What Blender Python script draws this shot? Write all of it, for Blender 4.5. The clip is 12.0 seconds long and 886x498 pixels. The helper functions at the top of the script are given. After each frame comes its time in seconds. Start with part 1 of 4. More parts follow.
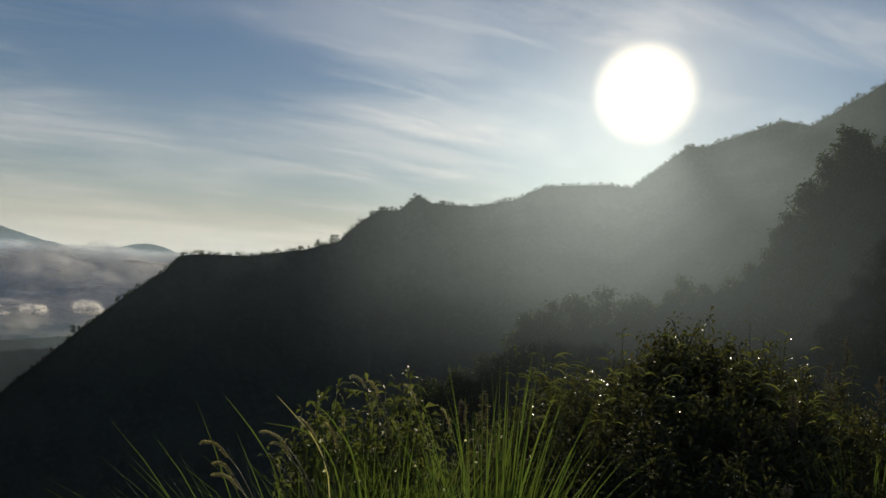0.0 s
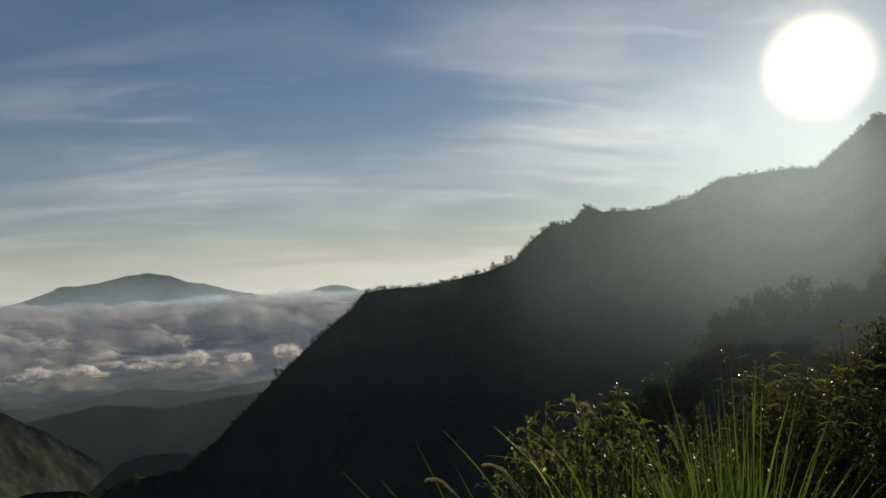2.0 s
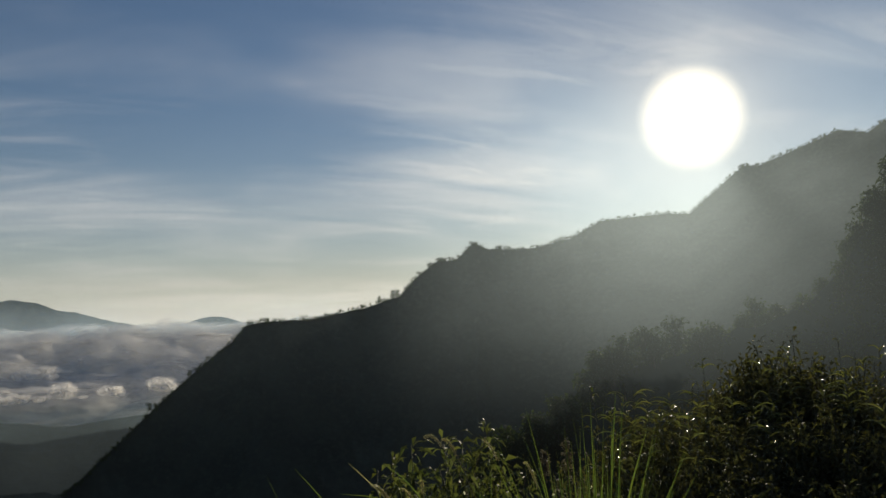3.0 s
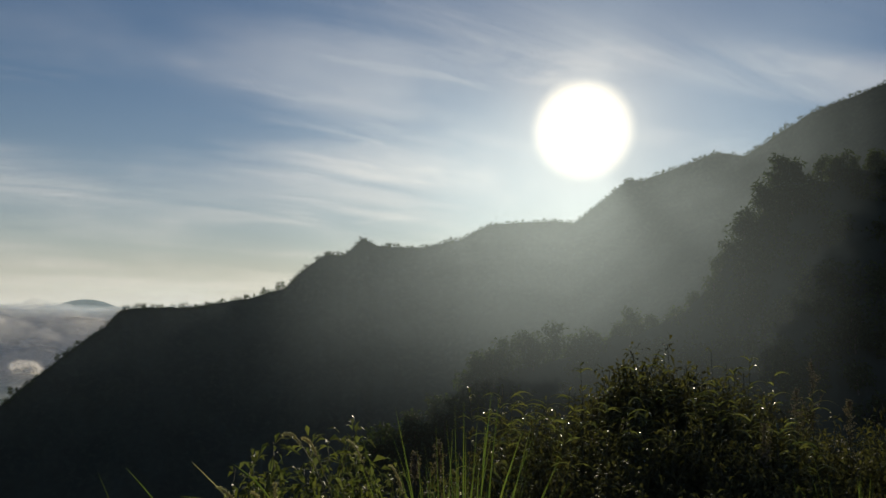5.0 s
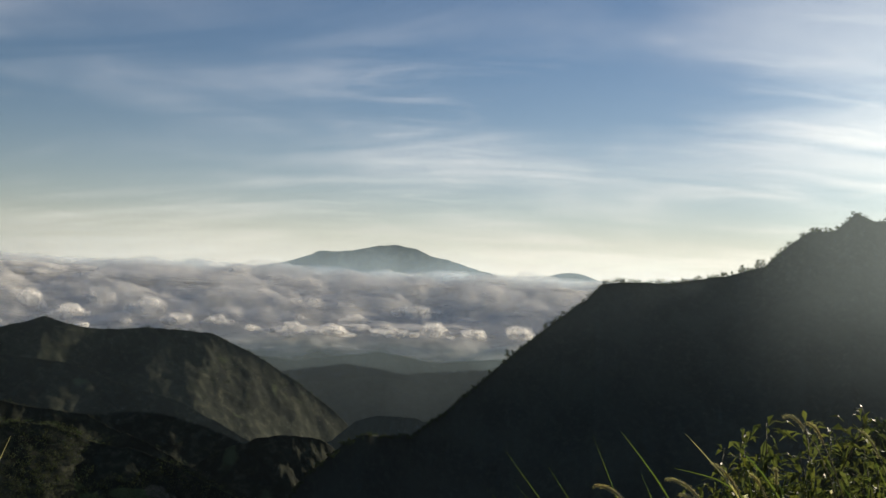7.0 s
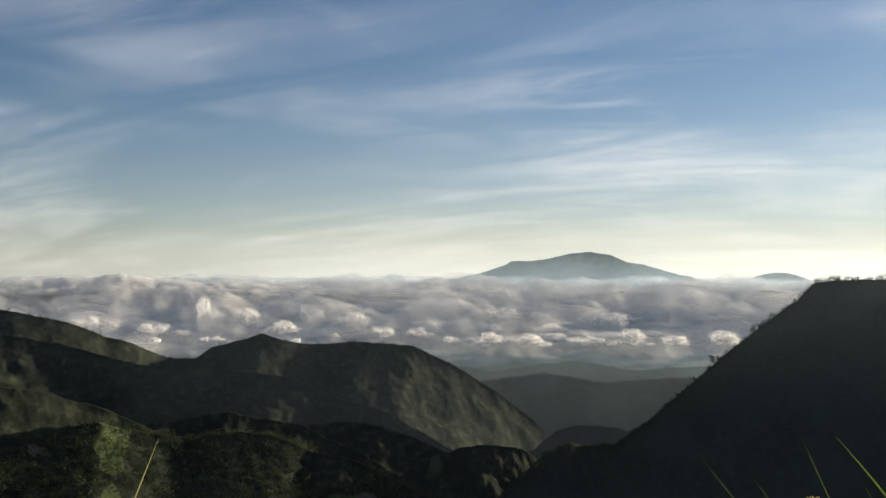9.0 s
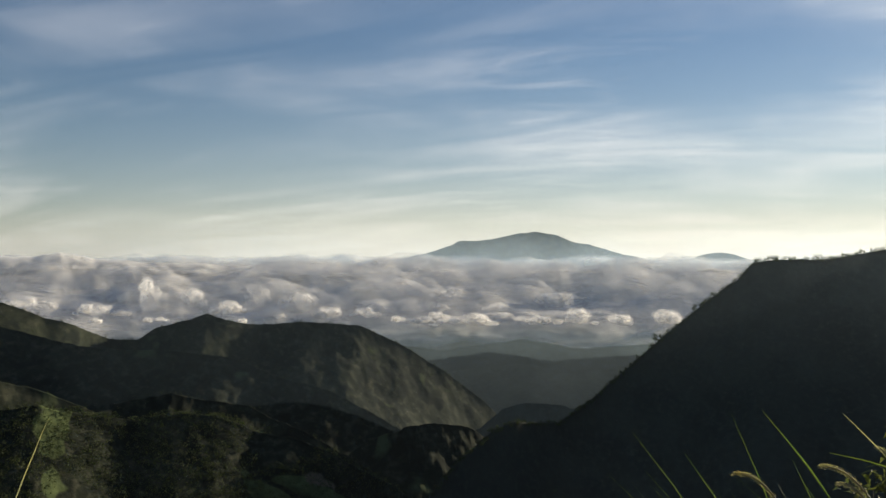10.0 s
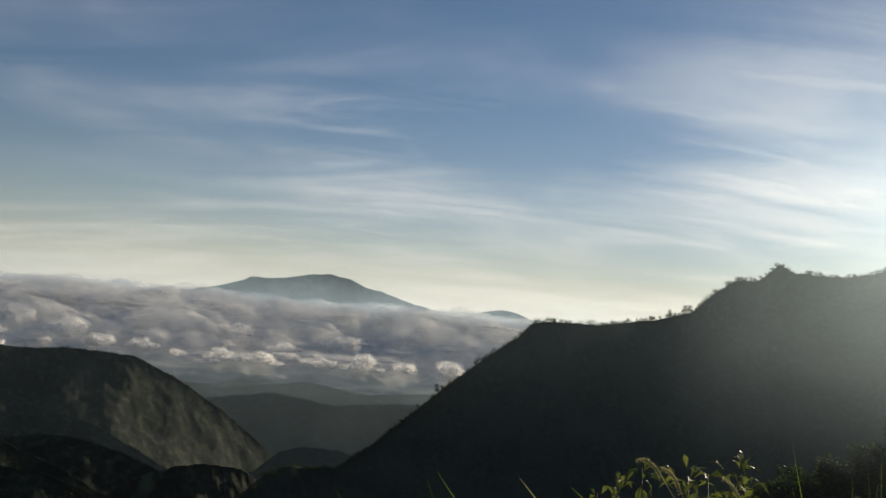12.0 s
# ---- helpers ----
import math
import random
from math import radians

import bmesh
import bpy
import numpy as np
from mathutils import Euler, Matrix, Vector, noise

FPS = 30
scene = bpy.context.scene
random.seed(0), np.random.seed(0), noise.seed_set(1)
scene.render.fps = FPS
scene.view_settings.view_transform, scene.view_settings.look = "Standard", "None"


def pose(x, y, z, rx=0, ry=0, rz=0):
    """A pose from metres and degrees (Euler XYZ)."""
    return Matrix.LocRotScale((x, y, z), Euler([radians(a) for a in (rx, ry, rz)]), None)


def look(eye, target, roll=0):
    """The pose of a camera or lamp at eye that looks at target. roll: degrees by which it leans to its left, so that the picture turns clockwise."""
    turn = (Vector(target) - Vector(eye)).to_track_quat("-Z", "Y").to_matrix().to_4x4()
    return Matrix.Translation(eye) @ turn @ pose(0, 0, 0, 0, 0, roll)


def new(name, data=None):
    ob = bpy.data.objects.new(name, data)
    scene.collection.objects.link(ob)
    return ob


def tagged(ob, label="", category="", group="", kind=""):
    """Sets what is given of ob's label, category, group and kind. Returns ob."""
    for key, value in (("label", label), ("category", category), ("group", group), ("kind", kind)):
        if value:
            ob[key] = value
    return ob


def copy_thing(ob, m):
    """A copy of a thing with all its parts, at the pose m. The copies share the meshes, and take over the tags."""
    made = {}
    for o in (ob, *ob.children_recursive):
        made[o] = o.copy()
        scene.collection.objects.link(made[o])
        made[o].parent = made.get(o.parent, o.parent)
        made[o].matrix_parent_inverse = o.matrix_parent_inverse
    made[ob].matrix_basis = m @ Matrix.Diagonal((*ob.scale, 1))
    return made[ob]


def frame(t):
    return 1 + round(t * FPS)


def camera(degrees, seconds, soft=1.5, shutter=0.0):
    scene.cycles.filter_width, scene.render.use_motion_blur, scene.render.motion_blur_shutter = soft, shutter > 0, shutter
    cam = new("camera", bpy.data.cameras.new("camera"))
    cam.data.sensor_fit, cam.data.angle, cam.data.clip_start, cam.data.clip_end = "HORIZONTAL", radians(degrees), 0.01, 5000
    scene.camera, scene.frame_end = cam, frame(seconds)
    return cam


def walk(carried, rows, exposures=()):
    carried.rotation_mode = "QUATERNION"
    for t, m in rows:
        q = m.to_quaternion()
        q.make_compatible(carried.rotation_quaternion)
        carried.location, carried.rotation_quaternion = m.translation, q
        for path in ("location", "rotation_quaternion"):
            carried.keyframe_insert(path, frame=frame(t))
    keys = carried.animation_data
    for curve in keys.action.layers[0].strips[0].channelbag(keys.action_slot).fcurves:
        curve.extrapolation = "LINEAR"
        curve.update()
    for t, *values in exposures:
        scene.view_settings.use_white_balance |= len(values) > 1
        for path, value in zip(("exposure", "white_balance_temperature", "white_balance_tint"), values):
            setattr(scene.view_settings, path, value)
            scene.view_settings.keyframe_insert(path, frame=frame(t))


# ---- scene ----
cam = camera(54.75, 12.0)
PATH = [
    (0, pose(-0.000, 0.000, 1.600, 91.09, -3.58, 0.00)),
    (0.5, pose(-0.009, 0.016, 1.603, 91.22, -3.33, 2.66)),
    (1, pose(-0.021, 0.033, 1.606, 91.32, -1.63, 8.33)),
    (1.5, pose(-0.040, 0.051, 1.602, 92.25, 1.03, 14.03)),
    (2, pose(-0.095, 0.080, 1.612, 92.23, 2.93, 11.81)),
    (2.5, pose(-0.086, 0.113, 1.586, 92.98, 3.19, 5.60)),
    (3, pose(-0.019, 0.168, 1.598, 94.23, 1.81, 4.18)),
    (3.5, pose(0.040, 0.224, 1.600, 94.17, 1.36, 2.40)),
    (3.7, pose(0.053, 0.246, 1.597, 94.08, 1.16, 1.12)),
    (5.3, pose(0.012, 0.434, 1.567, 93.93, -1.14, -3.60)),
    (5.5, pose(0.006, 0.438, 1.562, 93.07, -2.38, -1.17)),
    (6, pose(0.002, 0.458, 1.552, 91.55, -3.94, 8.75)),
    (6.5, pose(-0.029, 0.491, 1.548, 91.31, -3.47, 19.16)),
    (7, pose(-0.055, 0.538, 1.540, 91.41, -2.67, 27.65)),
    (7.5, pose(-0.069, 0.579, 1.534, 91.58, -1.80, 34.62)),
    (7.7, pose(-0.069, 0.595, 1.525, 91.60, -1.75, 37.20)),
    (9.3, pose(-0.082, 0.732, 1.498, 91.70, -0.23, 40.56)),
    (9.5, pose(-0.076, 0.751, 1.495, 91.55, -0.25, 39.64)),
    (10, pose(-0.082, 0.789, 1.487, 90.36, -0.26, 37.04)),
    (10.5, pose(-0.054, 0.803, 1.489, 90.44, -0.82, 34.99)),
    (11, pose(0.023, 0.846, 1.495, 90.18, -2.69, 33.24)),
    (11.5, pose(0.065, 0.954, 1.502, 91.01, -4.56, 28.90)),
    (12, pose(0.072, 1.006, 1.499, 93.94, -5.25, 23.19)),
]

EXPOSURES = [(0, 0.0), (5.5, 0.0), (6.0, -0.08), (6.5, 0.12), (7.0, 0.52), (7.5, 0.52), (9.5, 0.78), (10.5, 0.55), (11.0, 0.62), (11.5, 0.72), (12, 0.34)]
scene.cycles.transparent_max_bounces = 96
walk(cam, PATH, EXPOSURES)

EYE_Z = 1.6
TAU = 2 * math.pi

# ---- light ----
SUN_BEARING, SUN_HEIGHT = -12.65, 11.95


def bearing(az, r=1.0):
    """The plan place r metres out, az degrees to the left of straight ahead."""
    a = radians(az)
    return -math.sin(a) * r, math.cos(a) * r


sx, sy = bearing(SUN_BEARING, math.cos(radians(SUN_HEIGHT)))
SUN_WAY = Vector((sx, sy, math.sin(radians(SUN_HEIGHT))))

sun = new("sun", bpy.data.lights.new("sun", "SUN"))
sun.data.energy, sun.data.angle, sun.data.color = 5.0, radians(1.0), (1.0, 0.87, 0.66)
sun.matrix_world = look(SUN_WAY * 100, (0, 0, 0))


class Nodes:
    """A short hand for building a node tree."""

    def __init__(self, tree):
        self.tree = tree
        tree.nodes.clear()

    def add(self, kind, *links, **settings):
        n = self.tree.nodes.new(kind)
        for key, value in settings.items():
            setattr(n, key, value)
        for i, v in enumerate(links):
            self.put(n.inputs[i], v)
        return n

    def put(self, socket, v):
        if v is None:
            return
        if isinstance(v, bpy.types.NodeSocket):
            self.tree.links.new(v, socket)
        else:
            socket.default_value = v

    def math(self, op, a, b=None, c=None, clamp=False):
        n = self.add("ShaderNodeMath", a, b, c, operation=op)
        n.use_clamp = clamp
        return n.outputs[0]

    def span(self, v, a, b, lo=0.0, hi=1.0, smooth=True):
        n = self.add("ShaderNodeMapRange", v, a, b, lo, hi)
        n.interpolation_type = "SMOOTHSTEP" if smooth else "LINEAR"
        return n.outputs[0]

    def noise(self, vector, scale, detail=4.0, rough=0.55, distort=0.0):
        n = self.add("ShaderNodeTexNoise")
        self.put(n.inputs["Vector"], vector)
        self.put(n.inputs["Scale"], scale)
        self.put(n.inputs["Detail"], detail)
        self.put(n.inputs["Roughness"], rough)
        self.put(n.inputs["Distortion"], distort)
        return n.outputs["Fac"]

    def mix(self, fac, a, b, blend="MIX"):
        n = self.add("ShaderNodeMix", data_type="RGBA", blend_type=blend)
        self.put(n.inputs["Factor"], fac)
        for s, v in ((n.inputs[6], a), (n.inputs[7], b)):
            self.put(s, (*v, 1) if isinstance(v, tuple) and len(v) == 3 else v)
        return n.outputs[2]

    def mapping(self, vector, rot=(0, 0, 0), scale=(1, 1, 1), loc=(0, 0, 0)):
        n = self.add("ShaderNodeMapping", vector)
        n.inputs["Location"].default_value = loc
        n.inputs["Rotation"].default_value = [radians(a) for a in rot]
        n.inputs["Scale"].default_value = scale
        return n.outputs[0]


SKY_STRENGTH = 0.050


def make_sky():
    world = bpy.data.worlds.new("sky")
    scene.world = world
    world.use_nodes = True
    n = Nodes(world.node_tree)
    sky = n.add("ShaderNodeTexSky", sky_type="NISHITA", sun_disc=False)
    sky.sun_elevation, sky.sun_rotation = radians(SUN_HEIGHT), radians(-SUN_BEARING)
    sky.altitude, sky.air_density, sky.dust_density, sky.ozone_density = 1000, 1.2, 0.2, 5.0
    way = n.add("ShaderNodeTexCoord").outputs["Generated"]
    parts = n.add("ShaderNodeSeparateXYZ", way)
    z = parts.outputs[2]
    # thin high cloud, drawn out in long streaks on a level sheet overhead
    up = n.math("ADD", n.math("MAXIMUM", z, 0.0), 0.20)
    sheet = n.add("ShaderNodeCombineXYZ", n.math("DIVIDE", parts.outputs[0], up), n.math("DIVIDE", parts.outputs[1], up), 0.0).outputs[0]
    along = n.mapping(sheet, (0, 0, -20))
    streak = n.noise(n.mapping(along, scale=(0.30, 1.15, 1)), 2.0, 5, 0.52, 0.8)
    soft = n.noise(n.mapping(along, scale=(0.7, 0.8, 1), loc=(3.1, 0.7, 0)), 1.3, 4, 0.5, 0.4)
    fine = n.noise(n.mapping(along, scale=(0.5, 1.2, 1), loc=(1, 5, 0)), 4.5, 5, 0.55, 1.1)
    veil = n.math("MULTIPLY", n.span(soft, 0.32, 0.66), n.span(streak, 0.34, 0.68))
    veil = n.math("ADD", veil, n.math("MULTIPLY", n.span(fine, 0.47, 0.78), n.math("MULTIPLY", 0.45, n.span(soft, 0.40, 0.62))))
    veil = n.math("MULTIPLY", n.math("MULTIPLY", veil, n.math("MULTIPLY", n.span(z, 0.15, 0.38, 1.0, 0.30), n.span(parts.outputs[0], -0.15, -0.7, 1.0, 0.7))), CIRRUS, clamp=True)
    # the glow of the sun through the haze round it
    dot = n.add("ShaderNodeVectorMath", way, tuple(SUN_WAY), operation="DOT_PRODUCT").outputs["Value"]
    angle = n.math("ARCCOSINE", n.math("MINIMUM", dot, 1.0))
    core = n.span(angle, radians(1.6), radians(3.7), 1.0, 0.0)
    halo = n.math("POWER", 2.718, n.math("MULTIPLY", angle, -1.0 / radians(3.1)))
    wide = n.math("POWER", 2.718, n.math("MULTIPLY", angle, -1.0 / radians(20)))
    # the wisps near the sun catch its light
    glow = n.math("ADD", n.math("MULTIPLY", core, 1.2), n.math("ADD", n.math("MULTIPLY", halo, 0.68), n.math("MULTIPLY", wide, n.math("ADD", 0.10, n.math("MULTIPLY", veil, 0.55)))))
    sky_light = n.add("ShaderNodeVectorMath", sky.outputs[0], operation="SCALE")
    sky_light.inputs["Scale"].default_value = SKY_STRENGTH
    low = n.math("POWER", 2.718, n.math("MULTIPLY", n.math("MAXIMUM", z, 0.0), -1.0 / 0.085))
    base = n.mix(n.math("MULTIPLY", low, n.span(dot, 0.1, 0.85, HORIZON_HAZE * 0.45, HORIZON_HAZE)), sky_light.outputs[0], (0.72, 0.66, 0.56))
    cloudy = n.mix(veil, base, n.mix(low, (0.54, 0.55, 0.58), (0.66, 0.62, 0.53)))
    lit = n.mix(1.0, cloudy, n.mix(1.0, (1.0, 0.84, 0.56), n.add("ShaderNodeCombineColor", glow, glow, glow).outputs[0], "MULTIPLY"), "ADD")
    back = n.add("ShaderNodeBackground", lit, 1.0)
    n.add("ShaderNodeOutputWorld", back.outputs[0])


CIRRUS, HORIZON_HAZE = 0.52, 0.70
make_sky()

# ---- materials ----


def surface(name, colours, scale, rough=0.85, bump=0.3, fine=None, translucent=0.0, patches=None, gloss=0.3, reach=1.0, speck=0.35):
    """colours: two or three tones, mixed by noise at two scales. fine: the grain's scale. patches: (colour, scale, from, to)."""
    m = bpy.data.materials.new(name)
    m.use_nodes = True
    n = Nodes(m.node_tree)
    where = n.add("ShaderNodeNewGeometry").outputs["Position"]
    grain = fine or scale * 7
    broad, small = n.noise(where, scale, 5), n.noise(where, grain, 4, 0.6)
    tone = n.mix(n.span(broad, 0.33, 0.67), colours[0], colours[1])
    if len(colours) > 2:
        tone = n.mix(n.span(small, 0.45, 0.75), tone, colours[2])
    if patches:
        for c, s, lo, hi in patches:
            tone = n.mix(n.span(n.noise(where, s, 3, 0.5, 0.4), lo, hi), tone, c)
    tone = n.mix(speck, tone, n.mix(n.span(small, 0.3, 0.7), (0.25, 0.25, 0.25), (1, 1, 1)), "MULTIPLY")
    b = n.add("ShaderNodeBsdfPrincipled", tone)
    b.inputs["Roughness"].default_value = rough
    b.inputs["Specular IOR Level"].default_value = gloss
    if bump:
        rise = n.add("ShaderNodeBump")
        rise.inputs["Strength"].default_value = bump
        rise.inputs["Distance"].default_value = reach
        n.put(rise.inputs["Height"], small)
        n.put(b.inputs["Normal"], rise.outputs[0])
    out = b.outputs[0]
    if translucent:
        glowing = n.mix(0.5, tone, n.mix(1.0, tone, (1.0, 0.95, 0.35), "MULTIPLY"))
        t = n.add("ShaderNodeBsdfTranslucent", n.mix(1.0, glowing, (2.2, 2.2, 2.0), "MULTIPLY"))
        mixed = n.add("ShaderNodeMixShader", translucent)
        n.put(mixed.inputs[1], out)
        n.put(mixed.inputs[2], t.outputs[0])
        out = mixed.outputs[0]
    n.add("ShaderNodeOutputMaterial", out)
    return m


def leaf_surface(name, a, b, translucent, rough, gloss=0.5):
    """Leaves: each its own tone, glossy above, letting the sun through."""
    m = bpy.data.materials.new(name)
    m.use_nodes = True
    n = Nodes(m.node_tree)
    geo = n.add("ShaderNodeNewGeometry")
    tone = n.mix(geo.outputs["Random Per Island"], a, b)
    tone = n.mix(n.math("MULTIPLY", 0.5, n.span(n.noise(geo.outputs["Position"], 14, 3), 0.35, 0.7)), tone, (b[0] * 1.1, b[1] * 0.9, b[2] * 0.5))
    p = n.add("ShaderNodeBsdfPrincipled", tone)
    p.inputs["Roughness"].default_value = rough
    p.inputs["Specular IOR Level"].default_value = gloss
    t = n.add("ShaderNodeBsdfTranslucent", n.mix(1.0, tone, (1.5, 1.8, 0.9), "MULTIPLY"))
    mixed = n.add("ShaderNodeMixShader", translucent)
    n.put(mixed.inputs[1], p.outputs[0])
    n.put(mixed.inputs[2], t.outputs[0])
    n.add("ShaderNodeOutputMaterial", mixed.outputs[0])
    return m


FOREST = surface("forest", ((0.040, 0.046, 0.036), (0.054, 0.060, 0.045), (0.058, 0.063, 0.047)), 0.018, 0.95, 0.05, 0.16, reach=2.5, gloss=0.1, speck=0.08)
HILL_TONES = ((0.013, 0.018, 0.012), (0.032, 0.038, 0.022), (0.052, 0.053, 0.034))
HILL = surface("hill_grass", HILL_TONES, 0.010, 0.95, 0.2, 0.07, gloss=0.1, reach=3.0, speck=0.5,
               patches=(((0.012, 0.016, 0.011), 0.028, 0.52, 0.62), ((0.075, 0.092, 0.042), 0.009, 0.64, 0.70), ((0.13, 0.115, 0.085), 0.021, 0.72, 0.77)))
NEAR_HILL = surface("hill_fields", HILL_TONES, 0.018, 0.95, 0.4, 0.16, gloss=0.1, reach=2.0, speck=0.5,
                    patches=(((0.013, 0.017, 0.011), 0.05, 0.50, 0.62), ((0.09, 0.115, 0.045), 0.014, 0.62, 0.64), ((0.17, 0.14, 0.10), 0.035, 0.70, 0.75)))
FAR_ROCK = surface("far_forest", ((0.045, 0.065, 0.055), (0.060, 0.078, 0.060), (0.08, 0.09, 0.07)), 0.004, 0.95, 0.5, 0.03, gloss=0.05, reach=12)
SOIL = surface("slope_soil", ((0.050, 0.052, 0.028), (0.090, 0.075, 0.045), (0.06, 0.08, 0.03)), 0.5, 0.95, 0.5, 6.0, reach=0.05)
BARK = surface("bark", ((0.09, 0.065, 0.045), (0.16, 0.12, 0.085), (0.05, 0.04, 0.03)), 3.0, 0.9, 0.6, 25, reach=0.02)
STEM = surface("green_stem", ((0.055, 0.065, 0.030), (0.10, 0.085, 0.05)), 9.0, 0.6, 0.2, 60, 0.2, reach=0.004)
CROWN = leaf_surface("tree_leaves", (0.030, 0.044, 0.020), (0.055, 0.066, 0.028), 0.18, 0.75, 0.1)
LEAF = leaf_surface("shrub_leaves", (0.034, 0.034, 0.019), (0.092, 0.084, 0.046), 0.25, 0.7, 0.14)
GREEN_LEAF = leaf_surface("young_leaves", (0.040, 0.050, 0.022), (0.115, 0.120, 0.058), 0.32, 0.6, 0.2)
BLADE = leaf_surface("grass_blades", (0.030, 0.054, 0.016), (0.088, 0.108, 0.038), 0.45, 0.5)
CANE = leaf_surface("cane_leaves", (0.05, 0.06, 0.025), (0.13, 0.125, 0.06), 0.35, 0.45)
DRY = leaf_surface("dry_plumes", (0.23, 0.195, 0.155), (0.36, 0.31, 0.25), 0.4, 0.8)
RUST = leaf_surface("rusty_flowers", (0.10, 0.082, 0.072), (0.19, 0.155, 0.14), 0.15, 0.8)


def cloud_body(n, where, relief):
    """What a cloud scatters: white, some of the sun passing through and most of it thrown onwards."""
    rise = n.add("ShaderNodeBump")
    rise.inputs["Strength"].default_value, rise.inputs["Distance"].default_value = 0.22, relief
    n.put(rise.inputs["Height"], n.noise(where, 0.02, 6, 0.6))
    a = n.add("ShaderNodeBsdfDiffuse", (0.98, 0.97, 0.95, 1))
    b = n.add("ShaderNodeBsdfTranslucent", (0.98, 0.97, 0.95, 1))
    c = n.add("ShaderNodeBsdfGlossy", (0.98, 0.97, 0.95, 1), 0.85)
    for shader in (a, b, c):
        n.put(shader.inputs["Normal"], rise.outputs[0])
    soft = n.add("ShaderNodeMixShader", 0.62)
    n.put(soft.inputs[1], a.outputs[0])
    n.put(soft.inputs[2], b.outputs[0])
    body = n.add("ShaderNodeMixShader", 0.22)
    n.put(body.inputs[1], soft.outputs[0])
    n.put(body.inputs[2], c.outputs[0])
    return body.outputs[0]


def cloud_surface(name, thin, thick, grain=0.012):
    """A skin of cloud, more or less see-through from place to place."""
    m = bpy.data.materials.new(name)
    m.use_nodes = True
    n = Nodes(m.node_tree)
    where = n.add("ShaderNodeNewGeometry").outputs["Position"]
    mixed = n.add("ShaderNodeMixShader", n.span(n.noise(where, grain, 5, 0.6), 0.32, 0.66, thin, thick))
    n.put(mixed.inputs[1], n.add("ShaderNodeBsdfTransparent").outputs[0])
    n.put(mixed.inputs[2], cloud_body(n, where, 6))
    n.add("ShaderNodeOutputMaterial", mixed.outputs[0])
    return m


GREY_CLOUD = cloud_surface("grey_cloud", 0.16, 0.5, 0.005)
PUFF_SKINS = [cloud_surface("cloud_core", 0.12, 0.42), cloud_surface("cloud_skin", 0.05, 0.26), cloud_surface("cloud_wisp", -0.05, 0.14)]


def deck_surface(name, near, far, thin, thick, grain=0.011):
    """One skin of the cloud sea: white cloud, denser and thinner from place to place, thinning out to nothing from far to near (metres out)."""
    m = bpy.data.materials.new(name)
    m.use_nodes = True
    n = Nodes(m.node_tree)
    where = n.add("ShaderNodeNewGeometry").outputs["Position"]
    flat = n.add("ShaderNodeVectorMath", where, (1, 1, 0), operation="MULTIPLY").outputs[0]
    out = n.add("ShaderNodeVectorMath", flat, operation="LENGTH").outputs["Value"]
    out = n.math("ADD", out, n.math("MULTIPLY", 360.0, n.math("SUBTRACT", n.noise(where, 0.006, 5, 0.6), 0.5)))
    cover = n.span(n.noise(where, grain, 5, 0.6), 0.32, 0.68, thin, thick)
    mixed = n.add("ShaderNodeMixShader", n.math("MULTIPLY", cover, n.span(out, near, far)))
    n.put(mixed.inputs[1], n.add("ShaderNodeBsdfTransparent").outputs[0])
    n.put(mixed.inputs[2], cloud_body(n, where, 5))
    n.add("ShaderNodeOutputMaterial", mixed.outputs[0])
    return m


CLOUD_SKINS = [deck_surface("cloud_base", 2180, 2620, 1.0, 1.0)] + [deck_surface("cloud_veil", 2200 + 45 * k, 2640 + 55 * k, 0.13 - 0.02 * k, 0.32 - 0.025 * k) for k in range(6)]


def mist_surface(name, thick, floor, bottom, top, grain, tint=(0.80, 0.84, 0.88), ahead_share=0.9, shafted=False, lees=0.56):
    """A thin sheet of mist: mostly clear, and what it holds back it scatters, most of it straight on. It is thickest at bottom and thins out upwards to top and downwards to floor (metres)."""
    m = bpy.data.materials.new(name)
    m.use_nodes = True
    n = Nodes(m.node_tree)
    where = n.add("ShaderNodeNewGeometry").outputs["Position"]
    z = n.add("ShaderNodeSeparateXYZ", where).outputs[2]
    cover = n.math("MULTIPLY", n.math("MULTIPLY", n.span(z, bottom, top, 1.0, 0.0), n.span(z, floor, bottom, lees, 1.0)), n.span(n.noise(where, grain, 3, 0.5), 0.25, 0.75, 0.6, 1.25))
    # light shafts put into the mist's density, as streaks along the sun's rays
    if shafted:
        shaft_lines = n.mapping(n.mapping(n.mapping(where, (0, 0, -SUN_BEARING)), (-SUN_HEIGHT, 0, 0)), scale=(1.0, 0.03, 0.6))
        cover = n.math("MULTIPLY", cover, n.span(n.noise(shaft_lines, 0.016, 2, 0.5), 0.38, 0.62, 0.4, 1.45))
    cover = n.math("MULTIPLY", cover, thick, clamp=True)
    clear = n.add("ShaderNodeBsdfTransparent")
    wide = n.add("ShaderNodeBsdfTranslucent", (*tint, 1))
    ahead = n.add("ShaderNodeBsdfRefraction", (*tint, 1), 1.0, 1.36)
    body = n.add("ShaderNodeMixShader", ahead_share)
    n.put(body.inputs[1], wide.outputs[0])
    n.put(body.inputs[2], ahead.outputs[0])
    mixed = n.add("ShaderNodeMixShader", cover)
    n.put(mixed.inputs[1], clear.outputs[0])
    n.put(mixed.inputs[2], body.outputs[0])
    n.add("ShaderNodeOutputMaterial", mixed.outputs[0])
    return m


# ---- building tools ----


